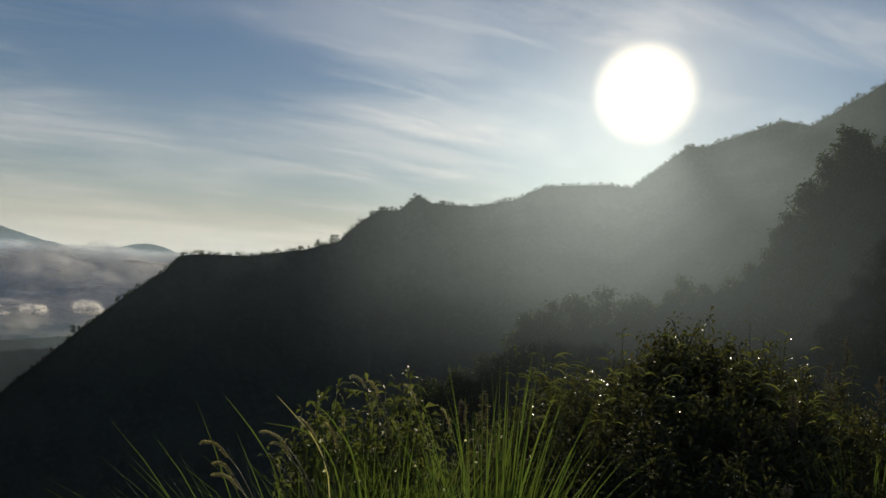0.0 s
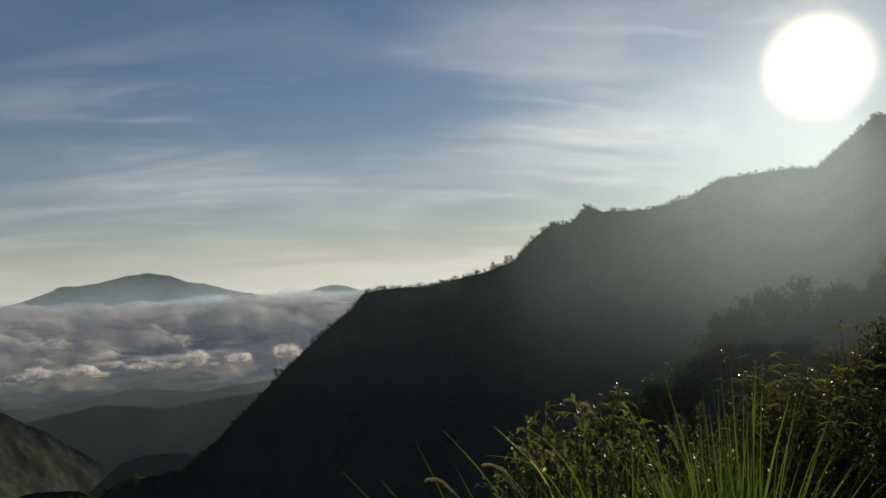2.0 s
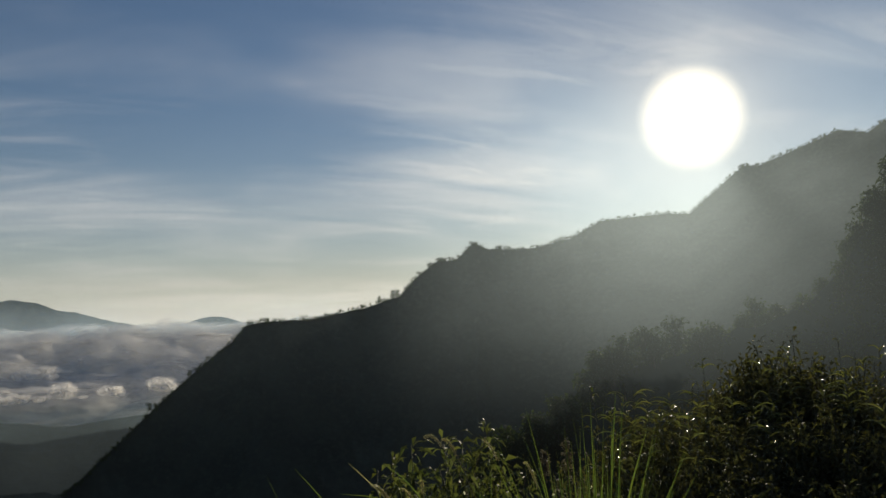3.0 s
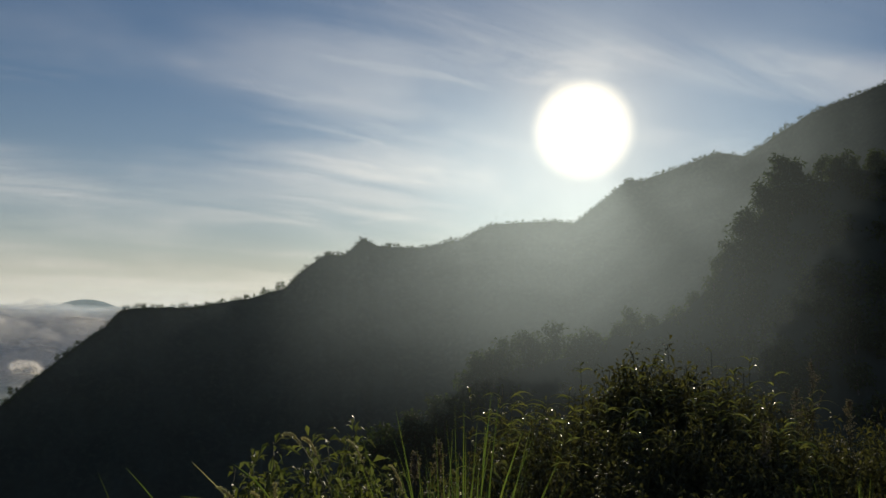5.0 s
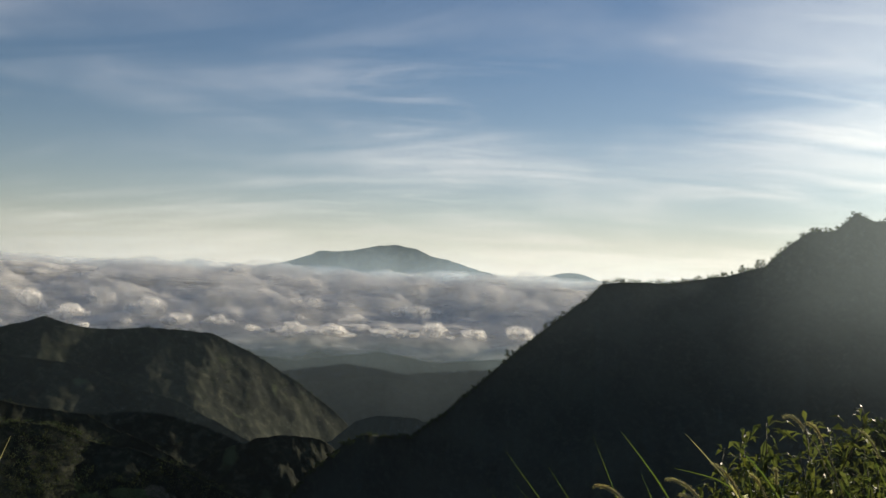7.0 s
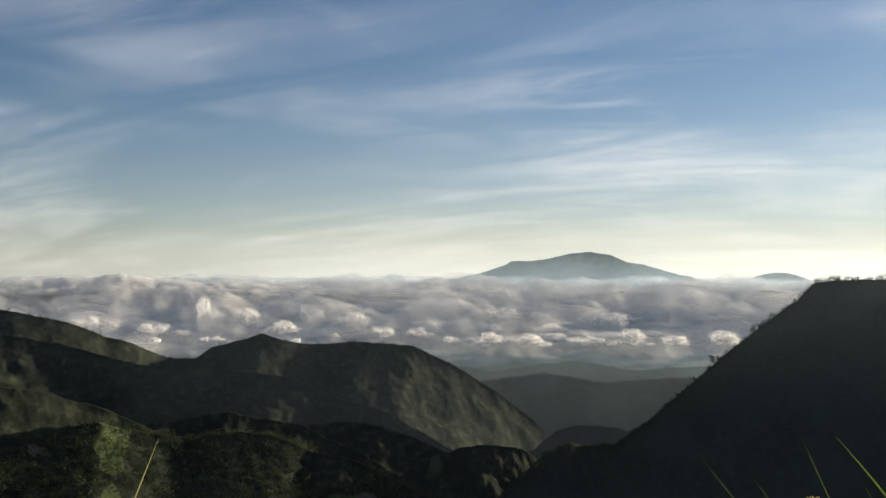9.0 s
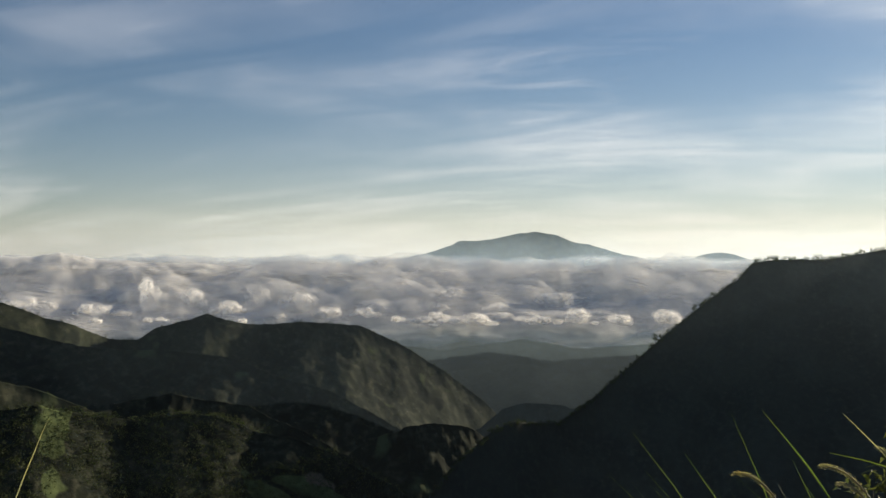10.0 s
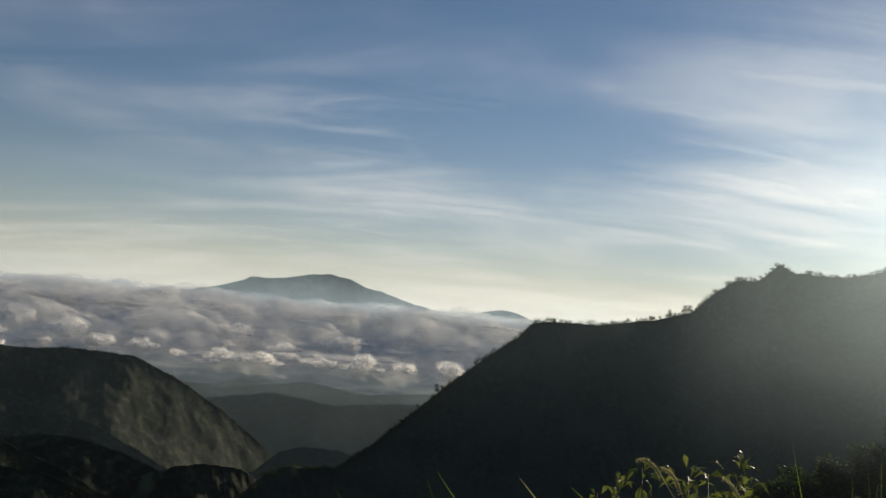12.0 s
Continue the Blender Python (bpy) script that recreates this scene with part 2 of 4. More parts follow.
def mesh_of(name, verts, faces, material, smooth=False):
    me = bpy.data.meshes.new(name)
    me.from_pydata([tuple(v) for v in verts], [], faces)
    me.materials.append(material)
    if smooth:
        me.polygons.foreach_set("use_smooth", [True] * len(me.polygons))
    me.update()
    return me


def thing(name, me, label, category, group="", kind=""):
    return tagged(new(name, me), label, category, group, kind)


def part(name, me, parent, label=""):
    ob = tagged(new(name, me), label)
    ob.parent = parent
    return ob


def grid_faces(nu, nv):
    return [(i * nv + j, i * nv + j + 1, (i + 1) * nv + j + 1, (i + 1) * nv + j) for i in range(nu - 1) for j in range(nv - 1)]


def fractal(x, y, z, octaves=4):
    return noise.fractal((x, y, z), 0.9, 2.1, octaves)


class Ridge:
    """A crest through way-points (bearing, distance, height) with a front that falls towards the valley and a back."""

    def __init__(self, crest, smooth=2.0):
        c = np.array(crest, float)
        plan = np.array([bearing(a, r) for a, r, _ in crest])
        s = np.concatenate(([0], np.cumsum(np.hypot(*np.diff(plan, axis=0).T))))
        self.length, self.s, self.c = s[-1], s, c
        self.smooth = smooth

    def at(self, u):
        """The crest's place at u from 0 to 1."""
        q = []
        for k in (-1, -0.5, 0, 0.5, 1):
            w = min(max(u * self.length + k * self.smooth, 0), self.length)
            q.append([np.interp(w, self.s, self.c[:, i]) for i in range(3)])
        az, r, z = np.mean(q, axis=0)
        x, y = bearing(az, r)
        return x, y, z, az

    def build(self, name, material, label, nu, nv, front, back, fall, spur, bumps, seed, swing=0.0, hollow=1.25, category="mountain"):
        """front, back: how far it reaches, m. fall: drop at the front's foot, m. spur: (size, depth) of side ribs. bumps: (size, height) of the tree cover."""
        verts = []
        for i in range(nu):
            u = i / (nu - 1)
            x0, y0, z0, az = self.at(u)
            dx, dy = bearing(az + 180 + swing)
            s = u * self.length
            for j in range(nv):
                v = -0.18 + 1.18 * j / (nv - 1)
                if v < 0:
                    d = back * v / 0.18
                    z = z0 - abs(d) * 0.55
                else:
                    d = front * v ** 1.6
                    z = z0 - fall * (d / front) ** (1 / hollow)
                x, y = x0 + dx * d, y0 + dy * d
                away = min(1.0, abs(d) / (spur[0] * 0.6))
                wander = 0.35 * d * noise.noise((s / spur[0] / 3, seed + 5.0, d / 700))
                rib = math.sqrt(noise.noise(((s + wander) / spur[0], seed, d / spur[0] / 4)) ** 2 + 0.02) - 0.12
                rib2 = math.sqrt(noise.noise(((s + wander) / spur[0] * 2.7, seed + 3, d / spur[0])) ** 2 + 0.01) - 0.08
                z -= away * spur[1] * (1.5 * rib + 0.45 * rib2)
                z += bumps[1] * fractal(x / bumps[0], y / bumps[0], seed) * (1.0 if away > 0.2 else 0.7)
                verts.append((x, y, z))
        me = mesh_of(name, verts, grid_faces(nu, nv), material, True)
        return thing(name, me, label, category, kind="structure")

# ---- the lie of the land ----


def land(x, y):
    """The height of the hillside that the camera stands on, and of the valley floor beyond it."""
    r = math.hypot(x, y)
    az = math.degrees(math.atan2(-x, y))
    steep = np.interp(az, (-180, -100, -60, -28, -12, 0, 25, 60, 100, 180), (-0.25, -0.15, 0.12, 0.30, 0.42, 0.56, 0.62, 0.60, 0.2, -0.25))
    out = max(0.0, r - 2.3)
    if steep > 0:
        deep = -380 * steep / 0.6
        z = deep * (1 - math.exp(-out * steep / -deep * 1.0)) if out else 0.0
    else:
        z = -steep * out * math.exp(-out / 900)
    far = min(1.0, max(0.0, (r - 1500) / 3000))
    z = z * (1 - far) + far * -340
    z += min(1.0, out / 30) * 1.2 * fractal(x / 14, y / 14, 2.2, 3) + min(1.0, out / 5) * 0.12 * fractal(x / 1.3, y / 1.3, 7.7, 3)
    z += min(1.0, out / 400) * 18 * fractal(x / 180, y / 180, 4.1, 4)
    return z


def build_ground():
    rs = [0.0] + list(np.geomspace(0.4, 4980, 150))
    n = 300
    verts, faces = [(0, 0, land(0, 0))], []
    for r in rs[1:]:
        for k in range(n):
            x, y = bearing(360 * k / n, r)
            verts.append((x, y, land(x, y)))
    for k in range(n):
        faces.append((0, 1 + k, 1 + (k + 1) % n))
    for i in range(len(rs) - 2):
        for k in range(n):
            a, b = 1 + i * n + k, 1 + i * n + (k + 1) % n
            faces.append((a, a + n, b + n, b))
    return thing("ground", mesh_of("ground", verts, faces, SOIL, True), "steep overgrown hillside falling into a deep valley", "ground", kind="structure")


build_ground()


def lifted(rows):
    """Way-points of bearing, distance and the angle above the level, as bearing, distance, height."""
    return [(a, r, EYE_Z + r * math.tan(radians(e))) for a, r, e in rows]


main_ridge = Ridge(lifted([
    (38.5, 800, -16.5), (36.0, 840, -13.6), (33.7, 880, -11.6), (32.3, 900, -10.95), (29.3, 940, -10.95), (26.9, 980, -9.2), (23.1, 1030, -5.7),
    (19.6, 1070, -2.65), (18.1, 1080, -1.5), (17.2, 1090, -0.48), (16.2, 1100, -0.22), (12.8, 1110, -0.18), (9.2, 1130, 0.52), (7.0, 1140, 1.22), (5.8, 1160, 2.45),
    (4.5, 1175, 3.45), (3.2, 1190, 3.46), (2.0, 1200, 4.58), (1.0, 1205, 4.12), (-1.9, 1225, 4.06), (-4.6, 1240, 4.68), (-6.4, 1250, 5.66), (-10.7, 1270, 5.96),
    (-12.1, 1290, 5.80), (-15.6, 1330, 8.62), (-16.6, 1335, 8.58), (-21.1, 1350, 10.25), (-22.8, 1350, 9.93), (-26.8, 1330, 12.4), (-33, 1300, 14.5), (-48, 1200, 15.5)]))
main_ridge.build("mountain_ridge", FOREST, "dark forested mountain ridge in its own shade below the sun", 640, 110, 620, 420, 480, (170, 26), (13, 1.7), 1.3)

left_hills = Ridge(lifted([
    (92, 1500, 0.4), (78, 1480, -0.9), (67.0, 1450, -2.28), (64.2, 1450, -3.04), (60.7, 1460, -4.3), (58.3, 1500, -5.34), (56.6, 1520, -5.46), (55.5, 1530, -4.75),
    (52.4, 1540, -3.92), (51.2, 1540, -4.3), (49.1, 1560, -4.66), (45.8, 1580, -4.46), (42.8, 1600, -4.7), (39.8, 1620, -6.0), (36.7, 1640, -7.85),
    (33.7, 1660, -10.2), (31.5, 1680, -12.4)]))
left_hills.build("hill_range", HILL, "green hills with clearings and side ribs below the clouds", 560, 110, 620, 450, 330, (200, 7), (44, 4.5), 6.1, swing=-6)

for name, rows, front, fall, seed, swing, text in (
        ("misty_ridge", [(52, 2250, -7.4), (44, 2250, -6.5), (39.8, 2200, -6.05), (37.1, 2200, -6.35), (31.5, 2200, -5.6), (27.9, 2200, -6.2), (24.3, 2200, -5.8), (14, 2200, -5.5)], 500, 200, 8.4, 6, "misty wooded ridge deep in the valley under cloud"),
        ("valley_hill", [(38, 1500, -13.0), (34.5, 1480, -11.4), (33.0, 1470, -10.15), (31.5, 1460, -9.75), (29.3, 1460, -9.8), (25, 1460, -10.8)], 320, 150, 3.7, 6, "low dark wooded hill deep in the valley"),
        ("valley_spur", [(44.5, 1090, -14.0), (42.0, 1100, -12.25), (39.4, 1120, -11.35), (37.9, 1130, -11.15), (35.2, 1150, -11.3), (33.0, 1160, -12.9)], 260, 140, 9.9, 6, "low rounded spur with a pale bare edge in the valley"),
        ("side_spur", [(78, 1000, -5.6), (66.9, 1010, -6.8), (62.9, 1020, -8.0), (58.9, 1010, -9.9), (55, 1000, -12)], 320, 150, 2.6, -15, "grassy side spur of the green hills"),
        ("hill_spur", [(76, 1420, -2.6), (70, 1400, -3.2), (65, 1380, -4.2), (60, 1330, -5.7), (56.3, 1310, -6.1), (53.5, 1300, -6.3), (50.8, 1290, -6.75), (47.6, 1270, -8.1), (44.2, 1250, -9.1), (40.0, 1220, -11.4), (37.5, 1200, -13.2)], 300, 140, 4.6, -16, "wooded spur running down from the green hills"),
        ("grassy_spur", [(58.0, 930, -9.3), (54.5, 940, -8.9), (52.3, 945, -9.35), (49.8, 950, -9.8), (45.7, 940, -11.85), (43.5, 930, -13.1), (39.5, 900, -15.6)], 280, 140, 5.2, -18, "grassy spur with a lit bare crest"),
        ("near_hills", [(90, 560, -6.5), (74, 590, -8.6), (66.9, 600, -9.45), (62.2, 600, -9.3), (58.9, 610, -9.95), (56.5, 615, -10.4), (53.8, 620, -10.05), (51.6, 620, -10.35),
                        (49.4, 620, -11.4), (47.2, 615, -11.8), (45.0, 610, -12.75), (42.7, 600, -13.8), (38, 560, -16.5)], 280, 120, 7.3, -5, "bushy green hilltops with small fields")):
    Ridge(lifted(rows)).build(name, FOREST if name in ("misty_ridge", "valley_hill") else NEAR_HILL if name == "near_hills" else HILL, text, 340, 64, front, front * 0.8, fall, (120, 8), (24, 3.4), seed, swing=swing)

far_mountain = Ridge(lifted([
    (46, 4750, -2.2), (42.5, 4730, -1.2), (40.4, 4700, -0.50), (39.0, 4700, -0.12), (37.5, 4700, 0.20), (35.8, 4700, 0.90), (33.6, 4700, 1.03), (32.1, 4700, 1.41), (31.0, 4700, 1.52),
    (29.5, 4700, 1.34), (28.4, 4700, 0.85), (27.1, 4700, 0.63), (25.7, 4700, 0.19), (24.3, 4700, -0.08), (22.8, 4700, -0.60), (20, 4720, -1.4)]), 20)
far_mountain.build("far_mountain", FAR_ROCK, "broad blue-grey mountain standing out of a sea of cloud", 300, 40, 110, 120, 190, (260, 22), (60, 9), 4.4, hollow=1.0)
Ridge(lifted([(26, 4860, -1.3), (23.4, 4850, -0.58), (21.9, 4850, -0.47), (20.8, 4850, -0.14), (19.5, 4850, 0.19), (18.5, 4850, 0.16), (17.6, 4850, -0.14), (16.0, 4850, -0.8), (12, 4850, -1.5)]), 20).build(
    "distant_hill", FAR_ROCK, "small flat-topped blue hill beyond the clouds", 160, 30, 160, 90, 120, (200, 14), (40, 5), 1.9, hollow=1.0)
Ridge(lifted([(43.6, 4860, -0.9), (42.5, 4850, -0.55), (42.0, 4850, -0.42), (41.6, 4850, -0.54), (40.4, 4850, -1.0)]), 6).build(
    "island_hill", FAR_ROCK, "tiny dark hilltop poking through the clouds", 60, 16, 200, 90, 120, (150, 8), (30, 3), 2.9, hollow=1.0)

near_slope = Ridge(lifted([
    (10, 95, -24), (4, 105, -15), (1.1, 115, -10.8), (-1.4, 125, -8.9), (-5.4, 140, -6.2), (-6.8, 146, -4.6), (-9.0, 152, -3.4), (-12.6, 160, -3.0), (-15.0, 165, -1.7),
    (-17.6, 168, -0.7), (-19.3, 170, -0.2), (-20.2, 172, 1.2), (-21.8, 175, 3.2), (-23.4, 180, 5.6), (-25.0, 185, 7.9), (-29, 190, 8.6), (-40, 200, 10), (-60, 200, 11)]), 3)
near_slope.build("near_hillside", FOREST, "dark wooded hillside rising close by", 320, 60, 120, 80, 75, (40, 5), (6, 1.6), 8.8, category="hillside")

# ---- sea of clouds ----


def billow(x, y, seed):
    v, amp = 0.0, 1.0
    for k in range(5):
        f = 2.05 ** k
        v += amp * (2.4 * abs(noise.noise((x * f, y * f, seed * f + k * 1.7))) - 0.45)
        amp *= 0.52
    return v


DECK = np.array(((2180, -268), (2300, -228), (2450, -200), (2720, -184), (2900, -168), (3080, -138), (3260, -106), (3500, -80), (3700, -66), (4000, -52), (4400, -42), (4700, -40)), float)


def cloud_deck(r):
    """The height of the cloud sea at a distance: a low shelf, a swelling front, and the high level behind."""
    return float(np.interp(r, DECK[:, 0], DECK[:, 1]))


def puff(g, x, y, z, wide, tall, turn):
    """A heap of cloud about its foot: billowing knobs piled on one another, each with thin skins round a denser core."""
    nu, nv = 20, 11
    knobs = [(0.0, 0.0, 0.45, 0.55)]
    for k in range(int(g.integers(6, 10))):
        a, out = g.uniform(0, TAU), math.sqrt(g.uniform(0, 1))
        size = g.uniform(0.22, 0.45) * (1.15 - 0.45 * out)
        knobs.append((math.cos(a) * out * 0.85, math.sin(a) * out * 0.6, g.uniform(0.15, 0.95) * (1 - 0.75 * out * out), size))
    ca, sa = math.cos(turn), math.sin(turn)
    rings, faces = [[], [], []], []
    for kx, ky, kz, size in knobs:
        n = len(rings[0])
        for i in range(nu):
            a = TAU * i / nu
            for j in range(nv):
                e = -math.pi / 2 + math.pi * j / (nv - 1)
                d = (math.cos(a) * math.cos(e), math.sin(a) * math.cos(e), math.sin(e))
                w = size * (0.82 + 0.30 * billow(d[0] * 0.8 + kx * 7 + x, d[1] * 0.8 + ky * 7 + y, d[2] * 0.8 + kz * 5))
                for ring, grow in zip(rings, (0.82, 1.0, 1.2)):
                    px, py, pz = (kx + d[0] * w * grow) * wide, (ky + d[1] * w * grow) * wide, max(-0.2, kz + d[2] * w * grow) * tall
                    ring.append((x + px * ca - py * sa, y + px * sa + py * ca, z + pz))
        faces += [(n + i * nv + j, n + ((i + 1) % nu) * nv + j, n + ((i + 1) % nu) * nv + j + 1, n + i * nv + j + 1) for i in range(nu) for j in range(nv - 1)]
    return [(ring, faces) for ring in rings]


def build_clouds():
    """A closed sea of cloud with a knobbed, swelling surface, and heaps standing on it."""
    nu, nv = 440, 132
    ob = thing("cloud_sea", None, "sea of billowing white cloud filling the valley", "cloud", kind="stuff")
    run = np.concatenate(([0], np.cumsum(np.hypot(np.diff(DECK[:, 0]) * 0.45, np.diff(DECK[:, 1]) * 1.6))))
    s = np.linspace(0, run[-1], nv)
    rs, zs = np.interp(s, run, DECK[:, 0]), np.interp(s, run, DECK[:, 1])
    for _ in range(4):
        rs[1:-1], zs[1:-1] = (rs[:-2] + 2 * rs[1:-1] + rs[2:]) / 4, (zs[:-2] + 2 * zs[1:-1] + zs[2:]) / 4
    dr, dz = np.gradient(rs), np.gradient(zs)
    steep = np.hypot(dr, dz)
    for k, (rise, material) in enumerate(zip((-44, -26, -14, -4, 7, 17, 27), CLOUD_SKINS)):
        verts = []
        for i in range(nu):
            az = 4 + 94 * i / (nu - 1)
            shift = 330 * noise.noise((az / 7.5, 1.3, 0.0)) + 90 * noise.noise((az / 2.1, 4.3, 0.0))
            for j in range(nv):
                far = min(1.0, max(0.0, (rs[j] - 2500) / 500)) * min(1.0, max(0.0, (4700 - rs[j]) / 700))
                r, z = rs[j] + far * shift, zs[j]
                x, y = bearing(az, r)
                size = np.interp(r, (2180, 2500, 3300, 4000, 4700), (0.35, 0.6, 1.0, 0.75, 0.6))
                lump = size * (rise + 30 * billow(x / 300, y / 300, z / 110 + 0.07 * k)) + 9 * noise.noise((x / 800, y / 800, 2.0))
                r -= lump * dz[j] / steep[j]
                z += lump * dr[j] / steep[j]
                x, y = bearing(az, r)
                verts.append((x, y, z))
        name = "cloud_veil" if k else "cloud_floor"
        part(name, mesh_of(name, verts, grid_faces(nu, nv), material, True), ob)
    g = np.random.default_rng(77)
    heaps = [(35.2, 2440, 88, 30), (31.0, 2450, 60, 26), (28.2, 2480, 70, 34), (37.4, 2520, 55, 24), (40.0, 2480, 46, 18), (33.4, 2760, 60, 26), (25.6, 2500, 60, 30), (29.6, 2900, 80, 46), (22.6, 2560, 70, 40), (36.4, 2980, 75, 40),
             (56.0, 2850, 60, 70), (53.2, 2850, 55, 62), (46.6, 2750, 80, 66), (51.0, 2700, 60, 42), (44.5, 2600, 64, 34), (59.0, 2700, 70, 36), (49.0, 2900, 70, 54), (42.2, 2620, 52, 26), (63.0, 2800, 90, 46)]
    for k in range(26):
        r = g.uniform(2420, 3150)
        heaps.append((g.uniform(10, 70), r, g.uniform(22, 46), g.uniform(9, 20)))
    for k in range(20):
        heaps.append((g.uniform(10, 72), g.uniform(3500, 4500), g.uniform(90, 190), g.uniform(12, 24)))
    for az, r, wide, tall in heaps:
        x, y = bearing(az, r)
        heap = thing("cloud_puff", None, "small bright heap of cloud above the cloud sea" if r < 3300 else "low swell of bright cloud on the cloud sea", "cloud", "cloud heaps")
        for name, skin, material in zip(("core", "skin", "wisp"), puff(g, x, y, cloud_deck(r) + 3, wide, tall, radians(az)), PUFF_SKINS):
            part(name, mesh_of(name, *skin, material, True), heap)


build_clouds()


def build_bank():
    """A long grey bank of cloud lying on the sea of clouds: thin shells one inside the other."""
    nu, nv = 240, 26
    ob = thing("cloud_bank", None, "long low grey bank of cloud on the horizon", "cloud")
    for k in range(6):
        size = 1.0 - 0.12 * k
        verts = []
        for i in range(nu):
            az = 42 + 46 * i / (nu - 1)
            x0, y0 = bearing(az, 3650)
            dx, dy = bearing(az)
            top = np.interp(az, (42, 47, 52, 56, 59, 61.2, 63.5, 67, 88), (-84, -62, -42, -34, -20, -2, -14, -26, -34)) + 9 * fractal(az / 2.2, 2.0, 4.0, 4)
            mid = (top - 92) / 2
            for j in range(nv):
                a = TAU * j / (nv - 1)
                w = size * (1 + 0.16 * fractal(az / 1.6, math.cos(a) * 0.8, math.sin(a) * 0.8 + 8.0 + 0.15 * k, 4))
                d = -math.cos(a) * 230 * w
                verts.append((x0 + dx * d, y0 + dy * d, mid + (top - mid) * math.sin(a) * w))
        part("cloud_layer", mesh_of("cloud_layer", verts, grid_faces(nu, nv), GREY_CLOUD, True), ob)


build_bank()


def mist(name, r, az0, az1, z0, z1, thick, floor, bottom, top, grain, label, tint=(0.80, 0.84, 0.88), share=0.9, shafted=False, lees=0.56):
    n, k = 90, 14
    verts = []
    for i in range(n):
        az = az0 + (az1 - az0) * i / (n - 1)
        for j in range(k):
            w = j / (k - 1)
            x, y = bearing(az, r * (1 + (0.10 if r < 1200 else 0.0) * noise.noise((az / 16, w * 1.5, r))))
            verts.append((x, y, z0 + (z1 - z0) * w))
    me = mesh_of(name, verts, grid_faces(n, k), mist_surface(name, thick, floor, bottom, top, grain, tint, share, shafted, lees), True)
    return thing(name, me, label, "mist", "sheets of mist", "stuff")


# near sheets add the lens's glare; low parts thin out for ridge shade
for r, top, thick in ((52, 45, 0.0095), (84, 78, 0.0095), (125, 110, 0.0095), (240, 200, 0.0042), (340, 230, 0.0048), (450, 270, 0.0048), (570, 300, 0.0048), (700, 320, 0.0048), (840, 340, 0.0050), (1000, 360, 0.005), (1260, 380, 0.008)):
    mist("valley_mist", r, -75, 95, -420, top, thick * 0.60, -0.15 * r, 0.03 * r, top, 0.006, "thin morning mist lit by the low sun, light shafts streaked into it", (0.64, 0.80, 0.92), 0.46, True, 0.22)
mist("hill_haze", 1190, 12, 92, -420, -40, 0.022, -330, -170, -40, 0.004, "thin blue haze before the green hills", (0.32, 0.44, 0.54), 0.2)
mist("valley_haze", 1760, 8, 66, -420, -100, 0.040, -330, -190, -130, 0.004, "grey haze hanging in the valley under the clouds", (0.46, 0.55, 0.60), 0.2)
# the shade under the clouds is put into cloud_haze's dark tint
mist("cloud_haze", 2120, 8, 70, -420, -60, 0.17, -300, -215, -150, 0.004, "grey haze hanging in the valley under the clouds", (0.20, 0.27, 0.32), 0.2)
mist("far_haze", 3950, 0, 98, -120, 260, 0.29, -300, -30, 190, 0.0015, "pale haze over the horizon", (0.60, 0.78, 0.95), 0.2)

# ---- plants: tools ----
RNG = np.random.default_rng(11)


def spot(az, el, r):
    """The place r metres from the first eye point, at a bearing and an angle above the level."""
    x, y = bearing(az, r * math.cos(radians(el)))
    return Vector((x, y, EYE_Z + r * math.sin(radians(el))))


def unit(v):
    return v / np.maximum(np.linalg.norm(v, axis=-1, keepdims=True), 1e-9)


def leaf_shapes(at, way, face, length, width, sag=0.25):
    """Vertices and faces of folded leaves: a base, a tip, two sides and a keel, bent down towards the tip."""
    way, side = unit(way), None
    side = unit(np.cross(way, face))
    face = np.cross(side, way)
    L, W = length[:, None], width[:, None]
    down = np.array([0, 0, -1.0])
    mid = at + way * L * 0.45
    rows = np.stack([at, mid + side * W / 2 + face * W * 0.18, mid, mid - side * W / 2 + face * W * 0.18, at + way * L + down * L * sag], 1)
    n = len(at)
    base = np.arange(n)[:, None] * 5
    faces = np.concatenate([base + [0, 2, 1], base + [0, 3, 2], base + [1, 2, 4], base + [2, 3, 4]], 0)
    return rows.reshape(-1, 3), faces


def strips(curves, widths, face):
    """Long narrow leaves: one V-folded strip along each curve (n, k, 3), widths (n, k)."""
    n, k, _ = curves.shape
    t = unit(np.gradient(curves, axis=1))
    side = unit(np.cross(t, face[:, None, :]))
    up = np.cross(side, t)
    w = widths[..., None] / 2
    rows = np.stack([curves + side * w + up * w * 0.5, curves, curves - side * w + up * w * 0.5], 2)
    base = (np.arange(n)[:, None, None] * k + np.arange(k - 1)[None, :, None]) * 3
    quads = np.concatenate([base + [0, 3, 4, 1], base + [1, 4, 5, 2]], -1).reshape(-1, 4)
    return rows.reshape(-1, 3), quads


